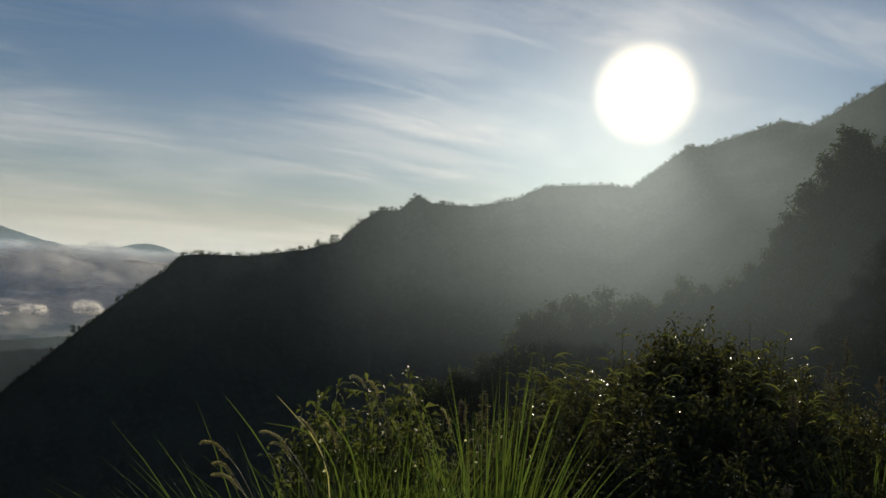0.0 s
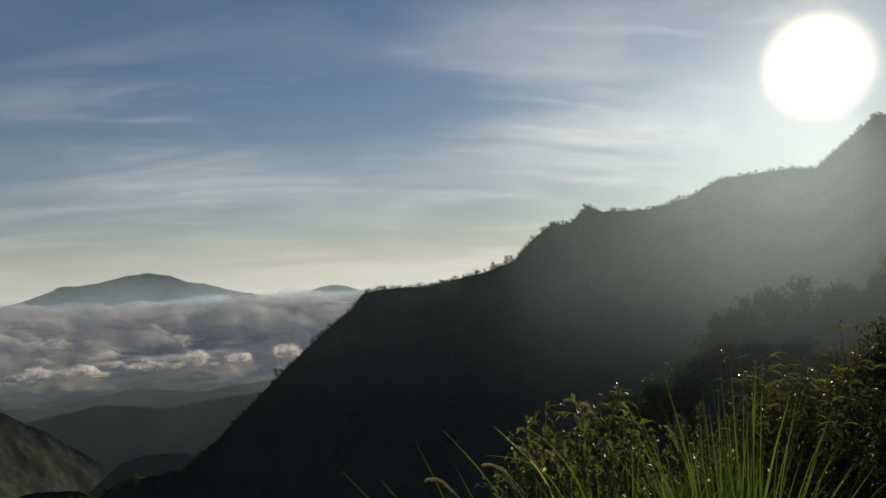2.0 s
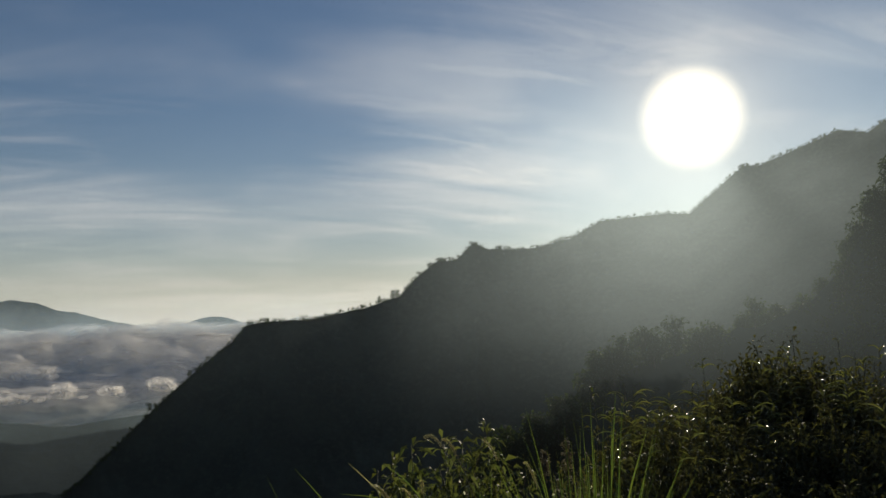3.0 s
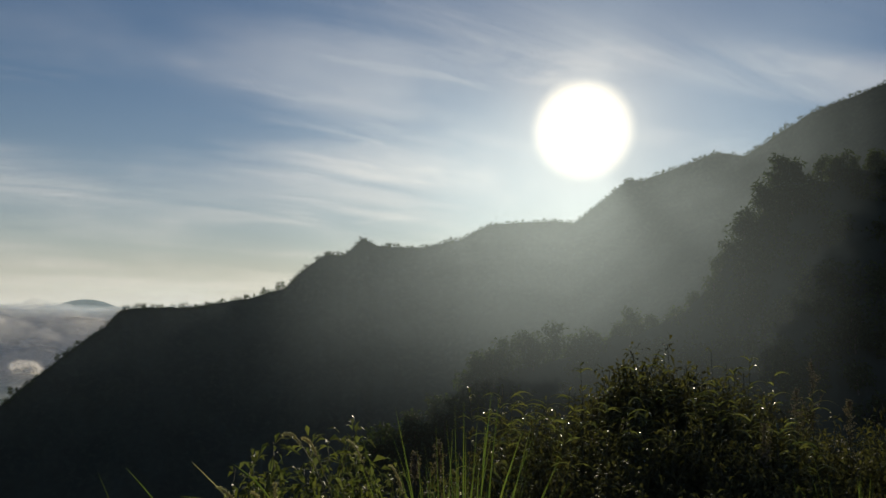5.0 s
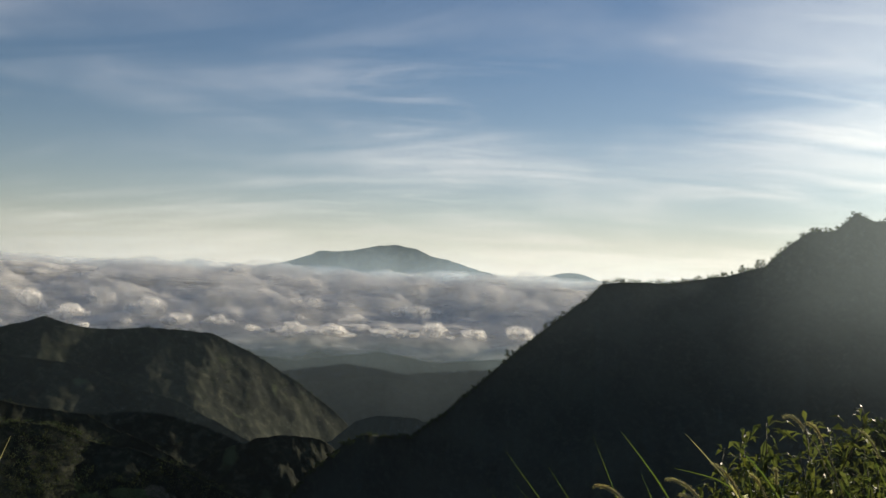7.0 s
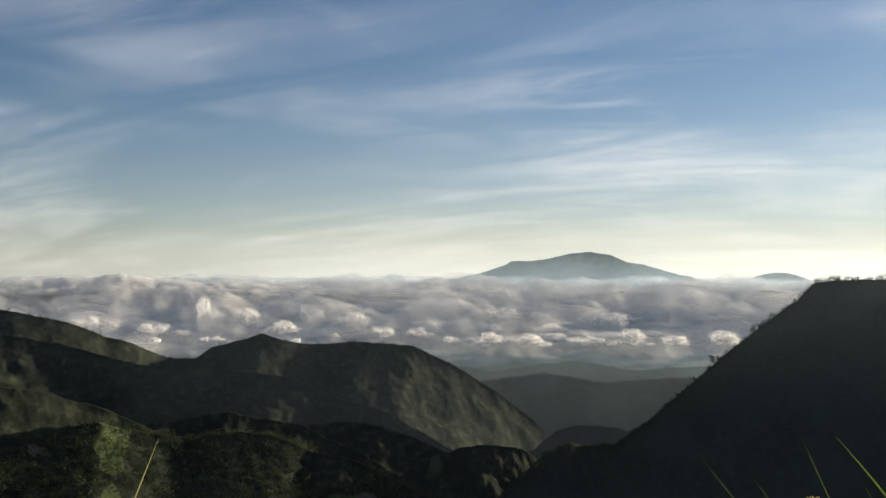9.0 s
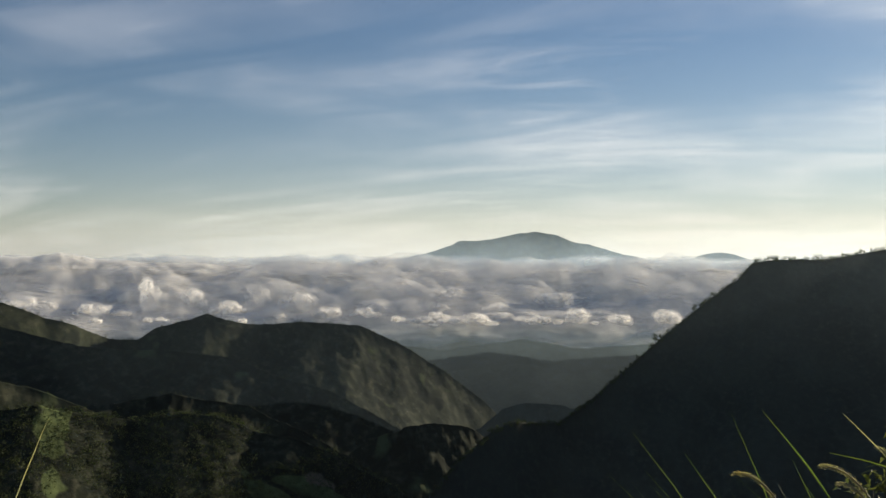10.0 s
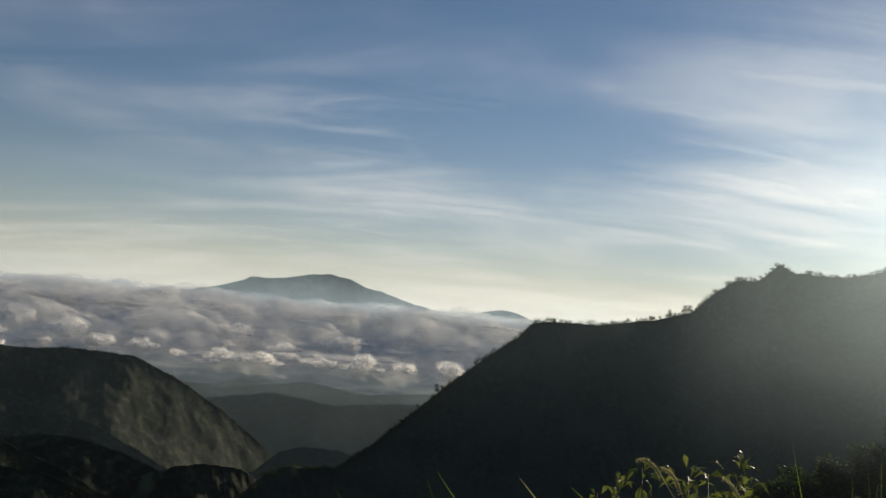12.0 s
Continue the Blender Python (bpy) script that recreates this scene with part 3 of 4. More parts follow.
def tube(points, radii, sides=6):
    """A tapered tube along points."""
    p = np.array(points, float)
    t = unit(np.gradient(p, axis=0))
    ref = np.array([0.31, 0.95, 0.08])
    a = unit(np.cross(t, ref))
    b = np.cross(t, a)
    ang = np.arange(sides) * TAU / sides
    ring = a[:, None, :] * np.cos(ang)[None, :, None] + b[:, None, :] * np.sin(ang)[None, :, None]
    v = (p[:, None, :] + ring * np.array(radii)[:, None, None]).reshape(-1, 3)
    k = len(p)
    f = [(i * sides + j, i * sides + (j + 1) % sides, (i + 1) * sides + (j + 1) % sides, (i + 1) * sides + j) for i in range(k - 1) for j in range(sides)]
    f.append(tuple(range(sides))[::-1])
    f.append(tuple((k - 1) * sides + j for j in range(sides)))
    return v, f


def joined(pieces):
    """Several (vertices, faces) as one."""
    verts, faces, n = [], [], 0
    for v, f in pieces:
        verts.append(np.asarray(v))
        faces.extend([tuple(int(i) + n for i in q) for q in f])
        n += len(v)
    return np.concatenate(verts), faces


def bend(a, b, lift, k=8):
    """A curve from a to b that rises by lift in its middle."""
    a, b = np.array(a, float), np.array(b, float)
    w = np.linspace(0, 1, k)[:, None]
    return a * (1 - w) + b * w + np.array([0, 0, 1.0]) * (4 * w * (1 - w)) * lift


def base_at(x, y, name, label, category, group=""):
    ob = thing(name, None, label, category, group)
    ob.location = (x, y, land(x, y))
    return ob


# ---- trees ----


def make_tree(seed, tall, spread, leaves, leaf, label, squat=0.35):
    """A tree about its own foot: bent tapered trunk, limbs, and a crown of leaf sprays in uneven clumps."""
    g = np.random.default_rng(seed)
    ob = thing("tree", None, label, "tree", "trees on the slopes")
    wob = g.normal(0, 0.05, (7, 2)).cumsum(0) * tall * 0.25
    trunk = np.column_stack([wob[:, 0], wob[:, 1], np.linspace(-0.6, tall * 0.78, 7)])
    wood = [tube(trunk, np.linspace(0.028, 0.008, 7) * tall, 7)]
    hubs = [trunk[-1]]
    for k in range(9):
        s = trunk[int(2 + k * 4 / 9)] * 0.5 + trunk[int(3 + k * 4 / 9)] * 0.5
        a = k * 2.4 + g.uniform(-0.5, 0.5)
        out = spread * g.uniform(0.45, 1.0) * (1.0 - 0.4 * k / 9)
        e = s + np.array([math.cos(a) * out, math.sin(a) * out, tall * g.uniform(0.08, 0.24)])
        wood.append(tube(bend(s, e, 0.05 * tall, 5), np.linspace(0.011, 0.003, 5) * tall, 5))
        hubs.append(e)
        hubs.append(s * 0.4 + e * 0.6 + g.normal(0, 0.06, 3) * tall)
    part("trunk", mesh_of("trunk", *joined(wood), BARK, True), ob, "grey-brown trunk with its limbs")
    hubs = np.array(hubs)
    size = g.uniform(0.14, 0.26, len(hubs)) * tall * 0.8
    pick = g.integers(0, len(hubs), leaves)
    d = unit(g.normal(0, 1, (leaves, 3))) * g.uniform(0.35, 1, (leaves, 1)) ** 0.6
    d[:, 2] *= 0.7
    at = hubs[pick] + d * size[pick][:, None]
    way = unit(d + g.normal(0, 0.6, (leaves, 3)) + [0, 0, -0.15])
    me = leaf_shapes(at, way, unit(g.normal(0, 1, (leaves, 3)) + [0, 0, 0.8]), g.uniform(0.7, 1.4, leaves) * leaf, g.uniform(0.35, 0.6, leaves) * leaf)
    part("crown", mesh_of("crown", me[0], [tuple(int(i) for i in q) for q in me[1]], CROWN), ob, "dense dark green crown")
    return ob


def surface_of(ob):
    from mathutils.bvhtree import BVHTree
    me = ob.data
    return BVHTree.FromPolygons([v.co for v in me.vertices], [tuple(p.vertices) for p in me.polygons])


def drop(tree, x, y):
    hit = tree.ray_cast(Vector((x, y, 2000)), Vector((0, 0, -1)))
    return None if hit[0] is None else hit[0].z


def upright(x, y, z, turn, s, thin=1.0):
    return Matrix.Translation((x, y, z)) @ Matrix.Rotation(turn, 4, "Z") @ Matrix.Diagonal((s * thin, s * thin, s, 1))


CREST_TREES = [make_tree(31 + k, 8.0, 2.2 + 0.4 * (k % 3), 420, 0.62, "dark wild tree on the mountain crest") for k in range(4)]
SLOPE_TREES = [make_tree(51 + k, 8.0, 2.5 + 0.4 * (k % 3), 560, 0.9, "dense dark tree on the shaded hillside") for k in range(5)]
LOW_TREES = [make_tree(71 + k, 9.0, 2.6 + 0.4 * k, 1700, 0.3, "leafy tree growing up from the slope below") for k in range(3)]


class Placer:
    """The first use of each sort of tree takes the tree itself, the rest are copies."""

    def __init__(self, sorts):
        self.sorts, self.used = sorts, set()

    def put(self, k, m):
        ob = self.sorts[k % len(self.sorts)]
        if ob in self.used:
            return copy_thing(ob, m)
        self.used.add(ob)
        ob.matrix_basis = m
        return ob


crest_placer, slope_placer, low_placer = Placer(CREST_TREES), Placer(SLOPE_TREES), Placer(LOW_TREES)
g = np.random.default_rng(5)


class Canopy:
    """Many small trees and bushes that nobody could count, joined into one mesh: leaf sprays in clumps on short trunks."""

    def __init__(self, seed):
        self.g, self.pieces = np.random.default_rng(seed), []

    def grow(self, x, y, z, tall, wide, leaves=84):
        g = self.g
        hubs = np.array([x, y, z]) + np.column_stack([g.normal(0, 0.42, 7) * wide, g.normal(0, 0.42, 7) * wide, g.uniform(0.08, 0.75, 7) * tall])
        pick = g.integers(0, 7, leaves)
        d = unit(g.normal(0, 1, (leaves, 3))) * g.uniform(0.3, 1, (leaves, 1))
        at = hubs[pick] + d * 0.24 * tall
        way = unit(d + g.normal(0, 0.5, (leaves, 3)))
        self.pieces.append(leaf_shapes(at, way, unit(g.normal(0, 1, (leaves, 3)) + [0, 0, 0.8]), g.uniform(0.7, 1.4, leaves) * tall * 0.19, g.uniform(0.5, 0.8, leaves) * tall * 0.19))
        if leaves > 40:
            self.pieces.append(tube(((x, y, z - 0.5), (x, y, z + tall * 0.35), (x, y, z + tall * 0.7)), (tall * 0.025, tall * 0.018, tall * 0.006), 4))

    def finish(self, name, label):
        thing(name, mesh_of(name, *joined(self.pieces), CROWN), label, "forest", kind="stuff")


crest = Canopy(61)
s = 0.0
while s < main_ridge.length:
    x, y, z, az = main_ridge.at(s / main_ridge.length)
    lone = 5.5 < az < 14
    if -32 < az < 38:
        dx, dy = bearing(az)
        k = g.uniform(-9, 3)
        tall = g.uniform(3.5, 8.0) * (0.75 if az > 26 else 1.0)
        if lone and g.uniform() < 0.30:
            crest_placer.put(int(g.integers(0, 4)), upright(x + dx * k, y + dy * k, z - 1.6 - 0.3 * abs(k), g.uniform(0, TAU), g.uniform(0.75, 1.15), g.uniform(0.8, 1.2)))
        else:
            crest.grow(x + dx * k, y + dy * k, z - 1.0 - 0.3 * abs(k), tall, tall * g.uniform(0.35, 0.6))
    s += g.uniform(1.6, 5)
crest.finish("crest_forest", "uneven fringe of dark trees along the mountain crest")
for x_az, grow in ((23.05, 1.6), (22.75, 1.1), (8.4, 1.35), (7.5, 1.5), (7.2, 1.2), (-3.9, 1.3), (20.6, 1.0), (-25.3, 1.5), (-24.6, 1.1)):
    k = min(range(2000), key=lambda i: abs(main_ridge.at(i / 2000)[3] - x_az))
    x, y, z, az = main_ridge.at(k / 2000)
    crest_placer.put(k, upright(x, y, z - 1.0, x_az, grow))
scrub = Canopy(62)
s = 0.0
while s < left_hills.length:
    x, y, z, az = left_hills.at(s / left_hills.length)
    if 34 < az < 76:
        tall = g.uniform(2.0, 6.5)
        scrub.grow(x, y, z - 1.4, tall, tall * 0.5, 70)
    s += g.uniform(6, 30)
hillside = surface_of(bpy.data.objects["near_hillside"])
rows = []
for k in range(300):
    u = g.uniform(0, 1)
    x0, y0, z0, az = near_slope.at(u)
    if not -34 < az < 5:
        continue
    d = g.uniform(-6, 1) if k % 2 == 0 else g.uniform(0, 1) ** 1.3 * 55
    dx, dy = bearing(az + 180)
    x, y = x0 + dx * d, y0 + dy * d
    z = drop(hillside, x, y)
    if z is not None:
        slope_placer.put(int(g.integers(0, 5)), upright(x, y, z - 0.3, g.uniform(0, TAU), g.uniform(0.55, 1.0), g.uniform(0.85, 1.2)))
for az, r, tall in ((-3.2, 128, 0.95), (-0.9, 120, 0.8), (-6.3, 145, 1.0), (-7.4, 148, 1.0), (-9.0, 152, 1.05), (-10.9, 158, 1.15), (-24.9, 186, 1.1), (-21.9, 178, 0.8)):
    x, y = bearing(az, r)
    z = drop(hillside, x, y)
    if z is not None:
        slope_placer.put(int(r), upright(x, y, z - 0.3, az, tall))

thicket = Canopy(63)
for k in range(860):
    x0, y0, z0, az = near_slope.at(g.uniform(0, 1))
    if not -40 < az < 6:
        continue
    d = g.uniform(-4, 60)
    dx, dy = bearing(az + 180)
    x, y = x0 + dx * d, y0 + dy * d
    z = drop(hillside, x, y)
    if z is not None:
        tall = g.uniform(2.6, 5.6)
        thicket.grow(x, y, z - 0.4, tall, tall * 0.6, 72)
thicket.finish("hillside_thicket", "dark undergrowth covering the shaded hillside")

for k in range(24):
    az = 9.5 + k * 1.15 + g.uniform(-0.4, 0.4)
    r = g.uniform(30, 44)
    x, y = bearing(az, r)
    z = land(x, y)
    top = EYE_Z - r * math.tan(radians(14.4 + 0.9 * abs(math.sin(k * 1.9)) + max(0, az - 24) * 0.13))
    low_placer.put(k, upright(x, y, z - 0.2, g.uniform(0, TAU), (top - z) / 11.0, 1.15))

near_hill_top = surface_of(bpy.data.objects["near_hills"])
for k in range(9500):
    az, r = g.uniform(39, 76), g.uniform(440, 628)
    x, y = bearing(az, r)
    z = drop(near_hill_top, x, y)
    if z is None or noise.noise((x / 60, y / 60, 3.0)) < -0.30:
        continue
    tall = g.uniform(2.5, 6.5)
    scrub.grow(x, y, z - 0.5, tall, tall * 0.7, 14)
for name, az0, az1, r0, r1, count in (("hill_range", 34, 80, 1150, 1640, 5000), ("hill_spur", 38, 60, 1000, 1320, 900), ("side_spur", 55, 78, 760, 1020, 700), ("grassy_spur", 40, 58, 720, 950, 500), ("valley_spur", 33, 45, 900, 1150, 300)):
    face = surface_of(bpy.data.objects[name])
    for k in range(count):
        x, y = bearing(g.uniform(az0, az1), g.uniform(r0, r1))
        z = drop(face, x, y)
        if z is None or noise.noise((x / 90, y / 90, 5.0)) < -0.12:
            continue
        tall = g.uniform(3.0, 8.0)
        scrub.grow(x, y, z - 0.8, tall, tall * 0.7, 9)
scrub.finish("hill_scrub", "scattered dark bushes and small trees on the green hills")

# ---- shrubs ----


def make_shrub(az, el, r, spread, stems, leaves, leaf, label, seed, material=None, lean=0.0, group="shrubs on the bank", low=0.55, depth=0.9):
    """A shrub whose top stands at a bearing and angle: many bent stems from one foot, with pointed leaves along their upper part."""
    g = np.random.default_rng(seed)
    top = spot(az, el, r)
    x, y = top.x, top.y
    foot = land(x, y)
    tall = top.z - foot
    ob = base_at(x, y, "shrub", label, "shrub", group)
    wood, at, way = [], [], []
    per = max(1, leaves // stems)
    for k in range(stems):
        a = g.uniform(0, TAU)
        out = spread * math.sqrt(g.uniform(0, 1))
        rise = tall * g.uniform(low, 1.0) * (low + (1 - low) * math.sqrt(max(0.0, 1 - (out / spread) ** 2)) if k else 1.0)
        tip = np.array([math.cos(a) * out + lean, math.sin(a) * out, rise])
        start = np.array([math.cos(a) * 0.12 * out, math.sin(a) * 0.12 * out, -0.05])
        c = bend(start, tip, tall * 0.05, 9) + g.normal(0, 0.012, (9, 3)) * tall
        wood.append(tube(c, np.linspace(0.0055, 0.0015, 9) * tall ** 0.5, 5))
        w = 1 - g.uniform(0, 1, per) ** 1.5 * depth
        p = np.column_stack([np.interp(w, np.linspace(0, 1, 9), c[:, i]) for i in range(3)])
        d = g.normal(0, 1, (per, 3)) + [0, 0, 0.25]
        reach = (1 - w)[:, None] * 0.55 * spread + leaf * 0.9
        p = p + unit(d) * reach * g.uniform(0, 1, (per, 1))
        at.append(p)
        way.append(unit(d + [0, 0, 0.1]))
    part("stem", mesh_of("stem", *joined(wood), STEM, True), ob)
    at, way = np.concatenate(at), np.concatenate(way)
    n = len(at)
    v, f = leaf_shapes(at, way, unit(g.normal(0, 0.5, (n, 3)) + [0, 0, 1]), g.uniform(0.65, 1.35, n) * leaf, g.uniform(0.26, 0.4, n) * leaf, 0.35)
    part("foliage", mesh_of("foliage", v, [tuple(int(i) for i in q) for q in f], material or LEAF), ob, "small pointed green leaves")
    return ob


make_shrub(4.5, -6.5, 4.8, 0.36, 30, 1700, 0.085, "slender dark green shrub with drooping pointed leaves among tall grass", 101, GREEN_LEAF, low=0.80, depth=0.4)
make_shrub(7.6, -9.6, 4.7, 0.22, 12, 520, 0.065, "low dark green shrub behind the tall grass", 102, GREEN_LEAF, low=0.88, depth=0.4)
make_shrub(2.0, -8.6, 5.0, 0.30, 16, 800, 0.065, "low dark green shrub behind the tall grass", 103, GREEN_LEAF, low=0.88, depth=0.4)
make_shrub(-1.0, -8.9, 5.2, 0.45, 20, 1000, 0.06, "weedy brownish-green shrub behind the tall grass", 104)
make_shrub(-3.4, -8.7, 5.4, 0.45, 20, 900, 0.06, "weedy brownish-green shrub behind the tall grass", 105)
make_shrub(5.0, -12.0, 4.4, 0.6, 24, 1300, 0.06, "weedy brownish-green shrub behind the tall grass", 106)
for k, (az, el, r, w) in enumerate(((-8.4, -5.7, 7.4, 0.45), (-11.2, -5.4, 7.8, 0.5), (-14.2, -3.2, 8.4, 0.45), (-16.3, -1.5, 8.8, 0.55), (-18.4, -2.6, 8.6, 0.45), (-21.4, -3.4, 8.2, 0.35), (-23.4, -4.6, 8.0, 0.45),
                                    (-6.4, -8.6, 7.2, 0.5), (-9.5, -7.2, 6.4, 0.9), (-13.5, -6.2, 6.8, 0.9), (-17.5, -5.6, 7.0, 0.9), (-21.5, -6.4, 6.8, 0.9), (-25.2, -6.4, 8.0, 0.8), (-28.6, -6.0, 8.4, 0.8),
                                    (-11.5, -10.2, 5.6, 0.9), (-16.0, -9.6, 5.8, 0.9), (-20.5, -10.0, 5.8, 0.9), (-24.6, -9.8, 6.2, 0.7), (-7.5, -10.0, 5.8, 0.7), (-32.0, -4.0, 8.5, 0.9))):
    make_shrub(az, el - 0.3, r, w, 130, 7800, 0.085 if k in (2, 3, 4) else 0.06, "dense dark green bush on the steep bank" if k % 2 else "tangled leafy bush with sunlit tips on the steep bank", 120 + k, low=0.80, depth=0.75)

# ---- grass ----


def make_clump(az0, az1, r0, r1, count, long, lean, label, seed, width=0.011, spreadout=0.5, name="grass_clump", material=None):
    """Tall grass: arching blades from a patch of ground between two bearings and distances. lean: the mean tilt in x and y."""
    g = np.random.default_rng(seed)
    cx, cy = bearing((az0 + az1) / 2, (r0 + r1) / 2)
    ob = base_at(cx, cy, name, label, "grass", "tall grass")
    foot = ob.location
    curves, widths = [], []
    for k in range(count):
        x, y = bearing(g.uniform(az0, az1), g.uniform(r0, r1))
        z = land(x, y)
        L = g.uniform(*long)
        a = g.uniform(0, TAU)
        tilt = np.array([lean[0] + math.cos(a) * spreadout * g.uniform(0, 1), lean[1] + math.sin(a) * spreadout * 0.7 * g.uniform(0, 1)])
        w = np.linspace(0, 1, 9)
        curl = g.uniform(0.2, 1.25)
        side = (w * 0.55 + w ** 2.6 * curl)[:, None] * tilt[None, :] * L
        rise = L * (w - 0.30 * curl * np.hypot(*tilt) * 2.0 * w ** 2.8)
        curves.append(np.column_stack([x - foot.x + side[:, 0], y - foot.y + side[:, 1], z - foot.z + rise]))
        widths.append(g.uniform(0.6, 1.3) * width * np.interp(w, (0, 0.2, 0.6, 0.9, 1), (0.6, 1, 0.9, 0.4, 0.05)))
    face = unit(np.column_stack([g.normal(0, 1, count), g.normal(-0.6, 1, count), np.full(count, 0.6)]))
    v, f = strips(np.array(curves), np.array(widths), face)
    part("tuft", mesh_of("tuft", v, [tuple(int(i) for i in q) for q in f], material or BLADE), ob)
    return ob


make_clump(-3.6, 8.5, 3.2, 4.2, 1900, (0.90, 1.68), (-0.06, 0.0), "thick clump of tall green grass in low sunlight", 201, 0.007, 0.85)
make_clump(-5.4, -3.3, 3.6, 4.0, 170, (1.3, 2.0), (0.02, 0.0), "upright clump of tall bright green grass", 202, 0.012, 0.28)
make_clump(1.2, 3.6, 3.4, 3.8, 60, (1.3, 1.75), (-0.04, 0.0), "upright clump of tall bright green grass", 203, 0.010, 0.5)
make_clump(-2.2, 0.6, 3.3, 3.7, 70, (1.2, 1.6), (0.02, 0.0), "upright clump of tall bright green grass", 204, 0.012, 0.4)
make_clump(5.5, 9.5, 3.0, 3.6, 40, (0.9, 1.5), (-0.28, 0.0), "grass leaning out over the slope", 205, 0.008, 0.45)
make_clump(-29.5, -25.6, 5.6, 6.6, 260, (1.1, 1.9), (0.0, 0.0), "patch of sunlit green grass beside the bushes", 206, 0.012, 0.45)
make_clump(-22.0, -19.5, 5.4, 6.0, 80, (1.1, 1.65), (0.0, 0.0), "patch of green grass below the bushes", 207, 0.011, 0.45)


def make_leafy_tuft(az, el, r, count, long, label, seed):
    """A tuft of arching bamboo-like leaves on the top of the bushes, on thin canes from the ground."""
    g = np.random.default_rng(seed)
    top = spot(az, el, r)
    ob = base_at(top.x, top.y, "cane_grass", label, "grass", "tall grass")
    tall = top.z - ob.location.z
    canes, curves, widths = [], [], []
    for k in range(7):
        tip = np.array([g.uniform(-0.4, 0.4), g.uniform(-0.3, 0.3), tall * g.uniform(0.86, 1.0)])
        c = bend((tip[0] * 0.3, tip[1] * 0.3, -0.05), tip, 0.05, 7)
        canes.append(tube(c, np.linspace(0.006, 0.002, 7), 5))
        for j in range(count // 7):
            s = c[-1] * 0.999 - (c[-1] - c[3]) * g.uniform(0, 1) ** 1.5 * 0.6
            a = g.uniform(0, TAU)
            L = g.uniform(*long)
            w = np.linspace(0, 1, 6)[:, None]
            curves.append(s + np.array([math.cos(a), math.sin(a), 0]) * L * w * 0.85 + np.array([0, 0, 1]) * L * (0.75 * w - 0.7 * w ** 2))
            widths.append(np.array([0.5, 1, 0.95, 0.75, 0.4, 0.05]) * 0.019)
    part("cane", mesh_of("cane", *joined(canes), STEM, True), ob)
    n = len(curves)
    v, f = strips(np.array(curves), np.array(widths), unit(g.normal(0, 0.4, (n, 3)) + [0, 0, 1]))
    part("tuft", mesh_of("tuft", v, [tuple(int(i) for i in q) for q in f], CANE), ob)


for k, (az, el, r) in enumerate(((-8.4, -5.0, 7.0), (-9.3, -4.8, 7.1), (-10.2, -4.6, 7.1), (-11.2, -5.0, 7.2), (-9.6, -6.2, 6.3), (-14.4, -3.6, 7.8), (-17.0, -3.0, 8.0), (-15.2, -4.8, 6.8), (-20.9, -2.4, 7.9), (-22.4, -3.3, 7.6), (-23.5, -5.2, 6.8))):
    make_leafy_tuft(az, el, r, 84, (0.12, 0.24), "arching sunlit cane grass among the bushes", 230 + k)

# ---- seed heads ----


def make_foxtail(tip, base, r, seed, label="bent foxtail grass stalk with a soft pale seed head", sag=0.02):
    """A grass stalk that leans over, with a bristly head between base and tip (bearing, angle)."""
    g = np.random.default_rng(seed)
    a, b = np.array(spot(*base, r)), np.array(spot(*tip, r - 0.05))
    run = unit(b - a)
    x, y = a[0] - run[0] * 0.35, a[1] + 0.05
    ob = base_at(x, y, "foxtail_grass", label, "grass", "foxtail stalks")
    o = np.array(ob.location)
    head = bend(a, b, sag, 9) - o
    low = np.array([0, 0, -0.05])
    knee = head[0] - run * 0.30 - [0, 0, 0.12]
    w = np.linspace(0, 1, 12)[:, None]
    stalk = (1 - w) ** 2 * low + 2 * w * (1 - w) * knee + w ** 2 * head[0]
    part("stalk", mesh_of("stalk", *tube(np.concatenate([stalk, head[1:4]]), np.linspace(0.0028, 0.0014, 15), 5), STEM, True), ob)
    core = tube(head, 0.003 * np.sin(np.linspace(0.25, math.pi - 0.12, 9)) ** 0.6, 7)
    n = 420
    k = g.uniform(0, 8, n)
    p = np.column_stack([np.interp(k, np.arange(9), head[:, i]) for i in range(3)])
    d = unit(g.normal(0, 1, (n, 3)) + run * 1.1)
    bristles = leaf_shapes(p + d * 0.004, d, unit(g.normal(0, 1, (n, 3))), g.uniform(0.003, 0.007, n), np.full(n, 0.0011), 0.05)
    part("seed_head", mesh_of("seed_head", *joined([core, bristles]), DRY, True), ob, "soft bristly straw-coloured seed head")


for k, (tip, base, r) in enumerate((
        ((5.7, -7.8), (4.6, -8.4), 3.5), ((4.6, -8.0), (3.7, -9.0), 3.5), ((2.1, -8.1), (1.1, -9.4), 3.7), ((15.0, -12.2), (13.2, -13.1), 3.1), ((14.2, -13.5), (12.9, -14.2), 3.1),
        ((14.2, -14.2), (12.4, -15.0), 3.0), ((11.3, -11.5), (9.4, -12.5), 3.1), ((10.6, -12.2), (9.2, -13.1), 3.1), ((9.1, -10.5), (7.6, -12.0), 3.2), ((7.2, -10.8), (6.2, -12.4), 3.2),
        ((-0.5, -9.5), (-1.3, -11.1), 3.5), ((6.0, -10.5), (5.9, -11.2), 3.3))):
    make_foxtail(tip, base, r, 300 + k)


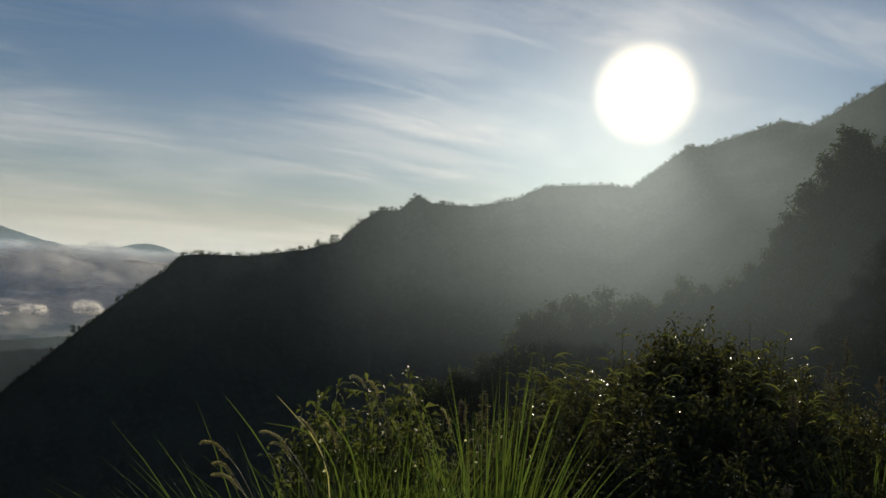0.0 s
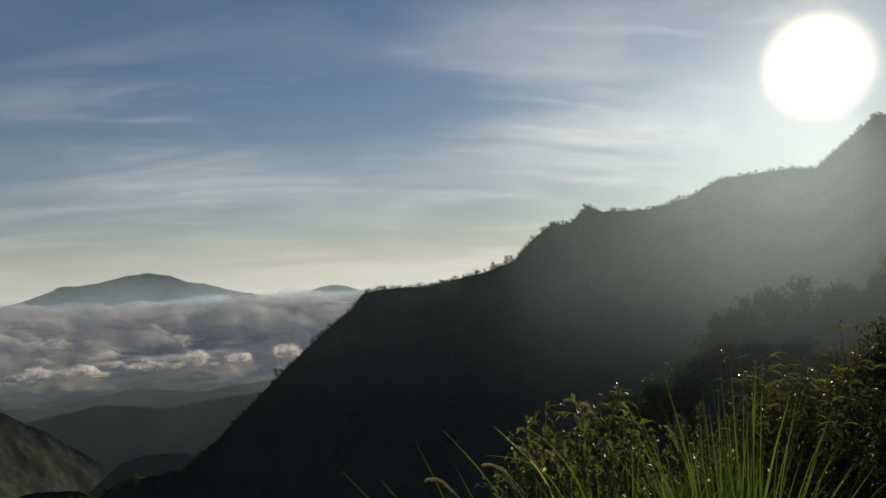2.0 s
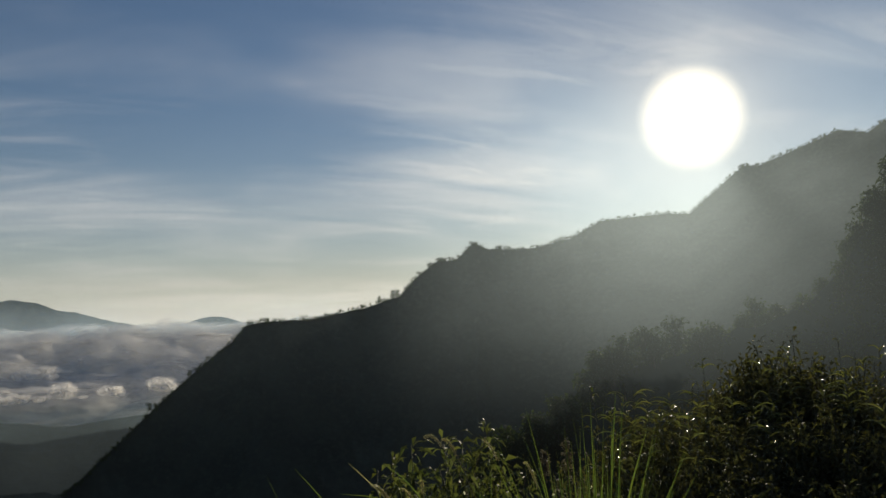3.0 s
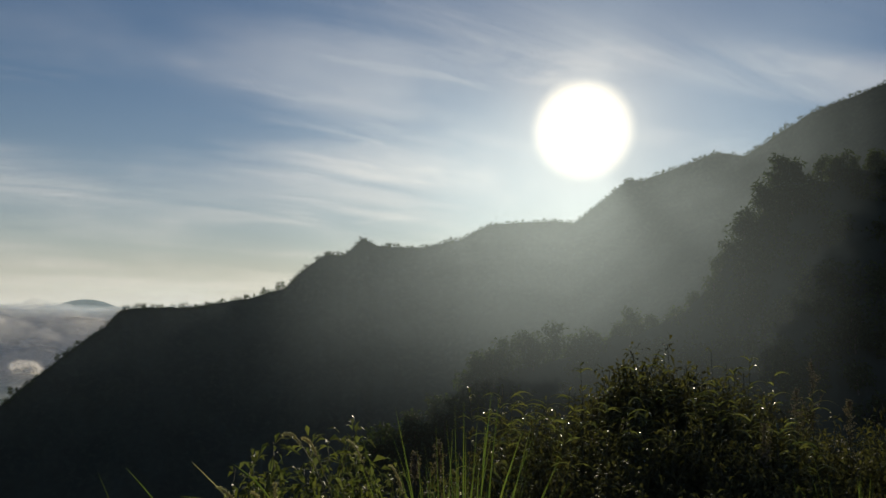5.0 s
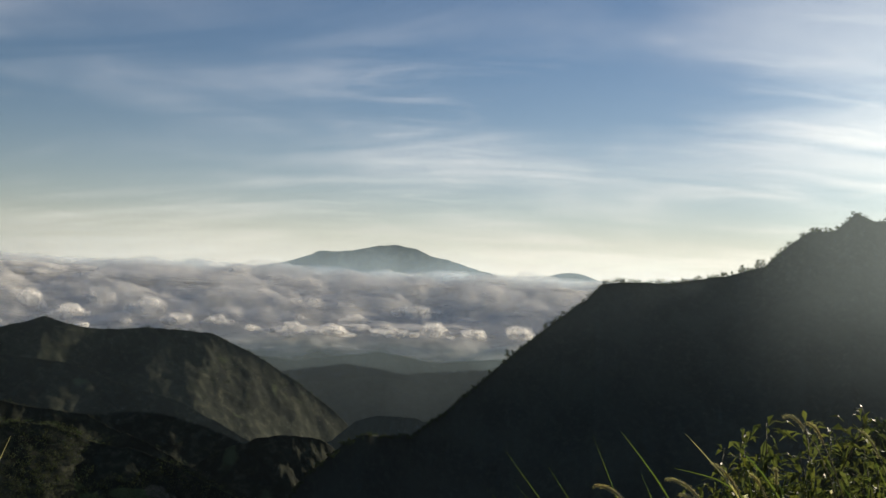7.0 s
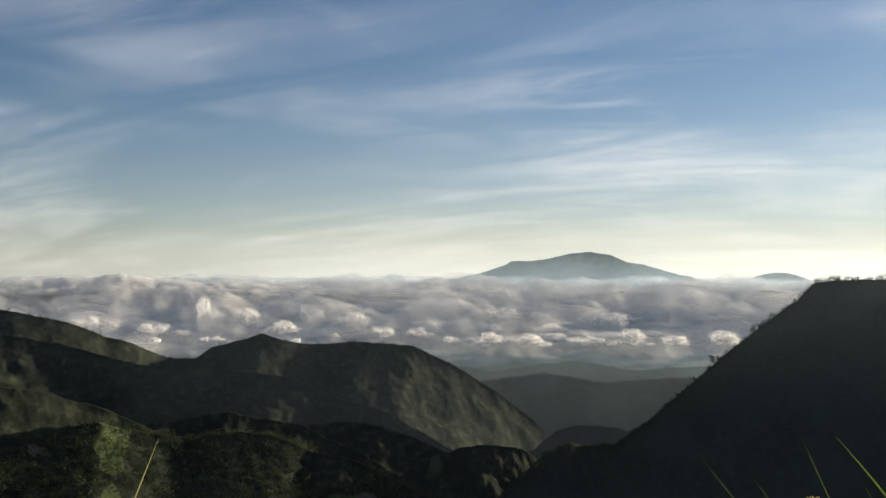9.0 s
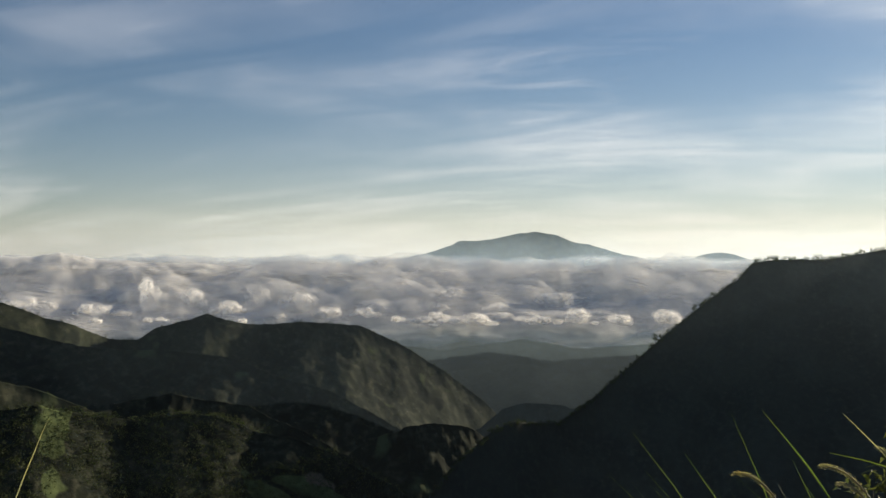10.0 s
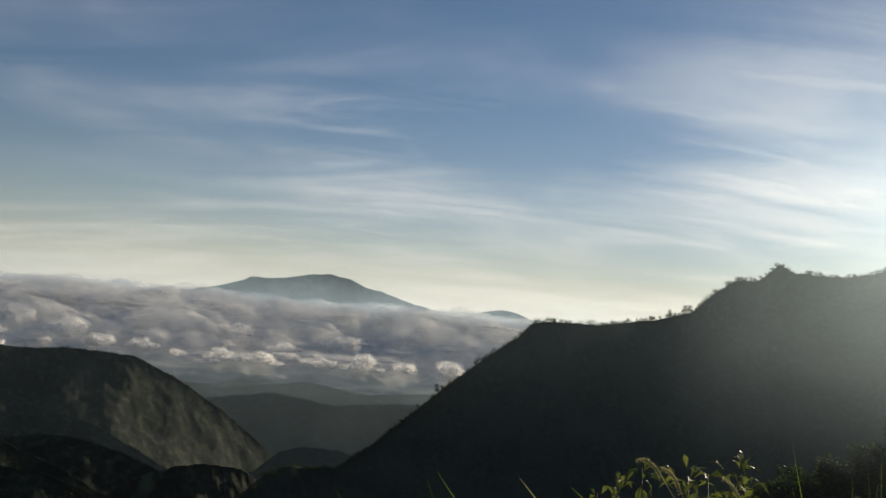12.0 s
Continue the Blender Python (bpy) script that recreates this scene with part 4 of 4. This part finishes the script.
def make_stalk(points, r, thick, label, material, seed):
    """One long stalk or blade through a few bearings and angles, its foot on the ground."""
    tops = [np.array(spot(a, e, r)) for a, e in points]
    foot = 2 * tops[-1] - tops[-2]
    x, y = foot[0], foot[1]
    ob = base_at(x, y, "grass_stalk", label, "grass", "single stalks")
    o = np.array(ob.location)
    c = np.array([np.zeros(3) - [0, 0, 0.03]] + [p - o for p in tops[::-1]])
    w = np.linspace(0, len(c) - 1, 14)
    c = np.column_stack([np.interp(w, np.arange(len(c)), c[:, i]) for i in range(3)])
    c[1:-1] = (c[:-2] + c[1:-1] * 2 + c[2:]) / 4
    wide = np.interp(np.linspace(0, 1, 14), (0, 0.6, 1), (1, 0.8, 0.12)) * thick
    v, f = strips(c[None], wide[None], np.array([[0.2, -1.0, 0.25]]))
    part("blade", mesh_of("blade", v, [tuple(int(i) for i in q) for q in f], material), ob)


make_stalk([(13.7, -9.25), (12.6, -10.5), (11.5, -11.8), (9.6, -14.6)], 2.98, 0.0055, "long single grass blade leaning out over the slope", BLADE, 1)
make_stalk([(10.45, -9.1), (9.2, -10.3), (7.8, -11.7), (6.4, -14.4)], 3.16, 0.005, "thin pale dry grass stalk", DRY, 2)
make_stalk([(8.3, -9.3), (7.0, -10.2), (5.4, -12.2), (4.4, -15.0)], 3.3, 0.008, "arching green grass blade", BLADE, 3)
make_stalk([(11.0, -10.9), (8.6, -11.2), (7.0, -12.3), (5.6, -15.0)], 3.2, 0.007, "arching green grass blade", BLADE, 4)
make_stalk([(41.86, -10.46), (42.13, -11.23), (42.4, -12.08), (42.74, -13.05), (44.0, -18.0)], 1.96, 0.0028, "thin bent dry grass stalk by the path", DRY, 5)

# ---- flower spikes ----


def make_spike(az, el, r, long, label, seed, florets=420):
    """A tall weed with a branching spike of small rusty flowers."""
    g = np.random.default_rng(seed)
    top = np.array(spot(az, el, r))
    ob = base_at(top[0], top[1], "flower_spike", label, "weed", "flower spikes")
    tip = top - np.array(ob.location)
    c = bend((0.05, 0, -0.05), tip, 0.03, 10)
    stems, at = [tube(c, np.linspace(0.006, 0.002, 10), 6)], []
    for k in range(13):
        w = g.uniform(0, 1)
        s = tip - [0, 0, long * w]
        a = g.uniform(0, TAU)
        L = long * (0.10 + 0.26 * w)
        e = s + np.array([math.cos(a) * L * 0.45, math.sin(a) * L * 0.45, L])
        b = bend(s, e, 0.01, 5)
        stems.append(tube(b, np.linspace(0.002, 0.001, 5), 4))
        n = florets // 13
        q = g.uniform(0, 4, n)
        at.append(np.column_stack([np.interp(q, np.arange(5), b[:, i]) for i in range(3)]) + g.normal(0, 0.008, (n, 3)))
    part("stem", mesh_of("stem", *joined(stems), STEM, True), ob)
    at = np.concatenate(at)
    n = len(at)
    d = unit(g.normal(0, 1, (n, 3)) + [0, 0, 0.5])
    v, f = leaf_shapes(at, d, unit(g.normal(0, 1, (n, 3))), g.uniform(0.010, 0.022, n), g.uniform(0.006, 0.012, n), 0.1)
    part("flower_head", mesh_of("flower_head", v, [tuple(int(i) for i in q) for q in f], RUST), ob, "dry rust-brown florets")


for k, (az, el, r, long) in enumerate(((-25.45, -2.95, 7.9, 0.62), (-24.6, -4.7, 7.8, 0.35), (-22.6, -6.4, 6.6, 0.32), (-22.6, -12.0, 5.4, 0.32), (-27.4, -5.2, 8.1, 0.35), (-3.3, -8.6, 5.0, 0.2), (-1.9, -9.3, 5.0, 0.16))):
    make_spike(az, el, r, long, "tall weed with a rusty brown flower spike" if k < 5 else "dry brownish weed spike in the grass", 400 + k)

# ---- small white flecks that stand in for sun glints on the grass ----
GLINT_WHITE = surface("glint_white", ((0.80, 0.80, 0.76), (0.88, 0.87, 0.82)), 60, 0.8, 0.2, 400, 0.35, reach=0.002)


def make_glint(az, el, r, size, seed):
    g = np.random.default_rng(seed)
    n = 26
    d = unit(g.normal(0, 1, (n, 3)) * [0.6, 0.6, 1.2])
    v, f = leaf_shapes(d * size * 0.1, d, unit(g.normal(0, 1, (n, 3))), g.uniform(0.4, 1.0, n) * size, g.uniform(0.25, 0.5, n) * size, 0.05)
    ob = thing("seed_tuft", mesh_of("seed_tuft", v, [tuple(int(i) for i in q) for q in f], GLINT_WHITE), "small white fleck standing in for a sun glint in the grass", "seed fluff", "seed tufts")
    ob.location = spot(az, el, r)


for k, (az, el, r) in enumerate(((7.35, -11.9, 3.15), (2.3, -13.6, 3.4), (-3.0, -12.7, 3.6), (-6.6, -12.1, 3.7), (7.0, -13.8, 3.3), (-1.0, -14.6, 3.5), (3.3, -11.2, 3.5), (-4.6, -11.0, 3.7), (1.0, -13.2, 3.5), (-2.2, -11.4, 3.6))):
    make_glint(az, el, r, 0.007 if k else 0.011, 500 + k)
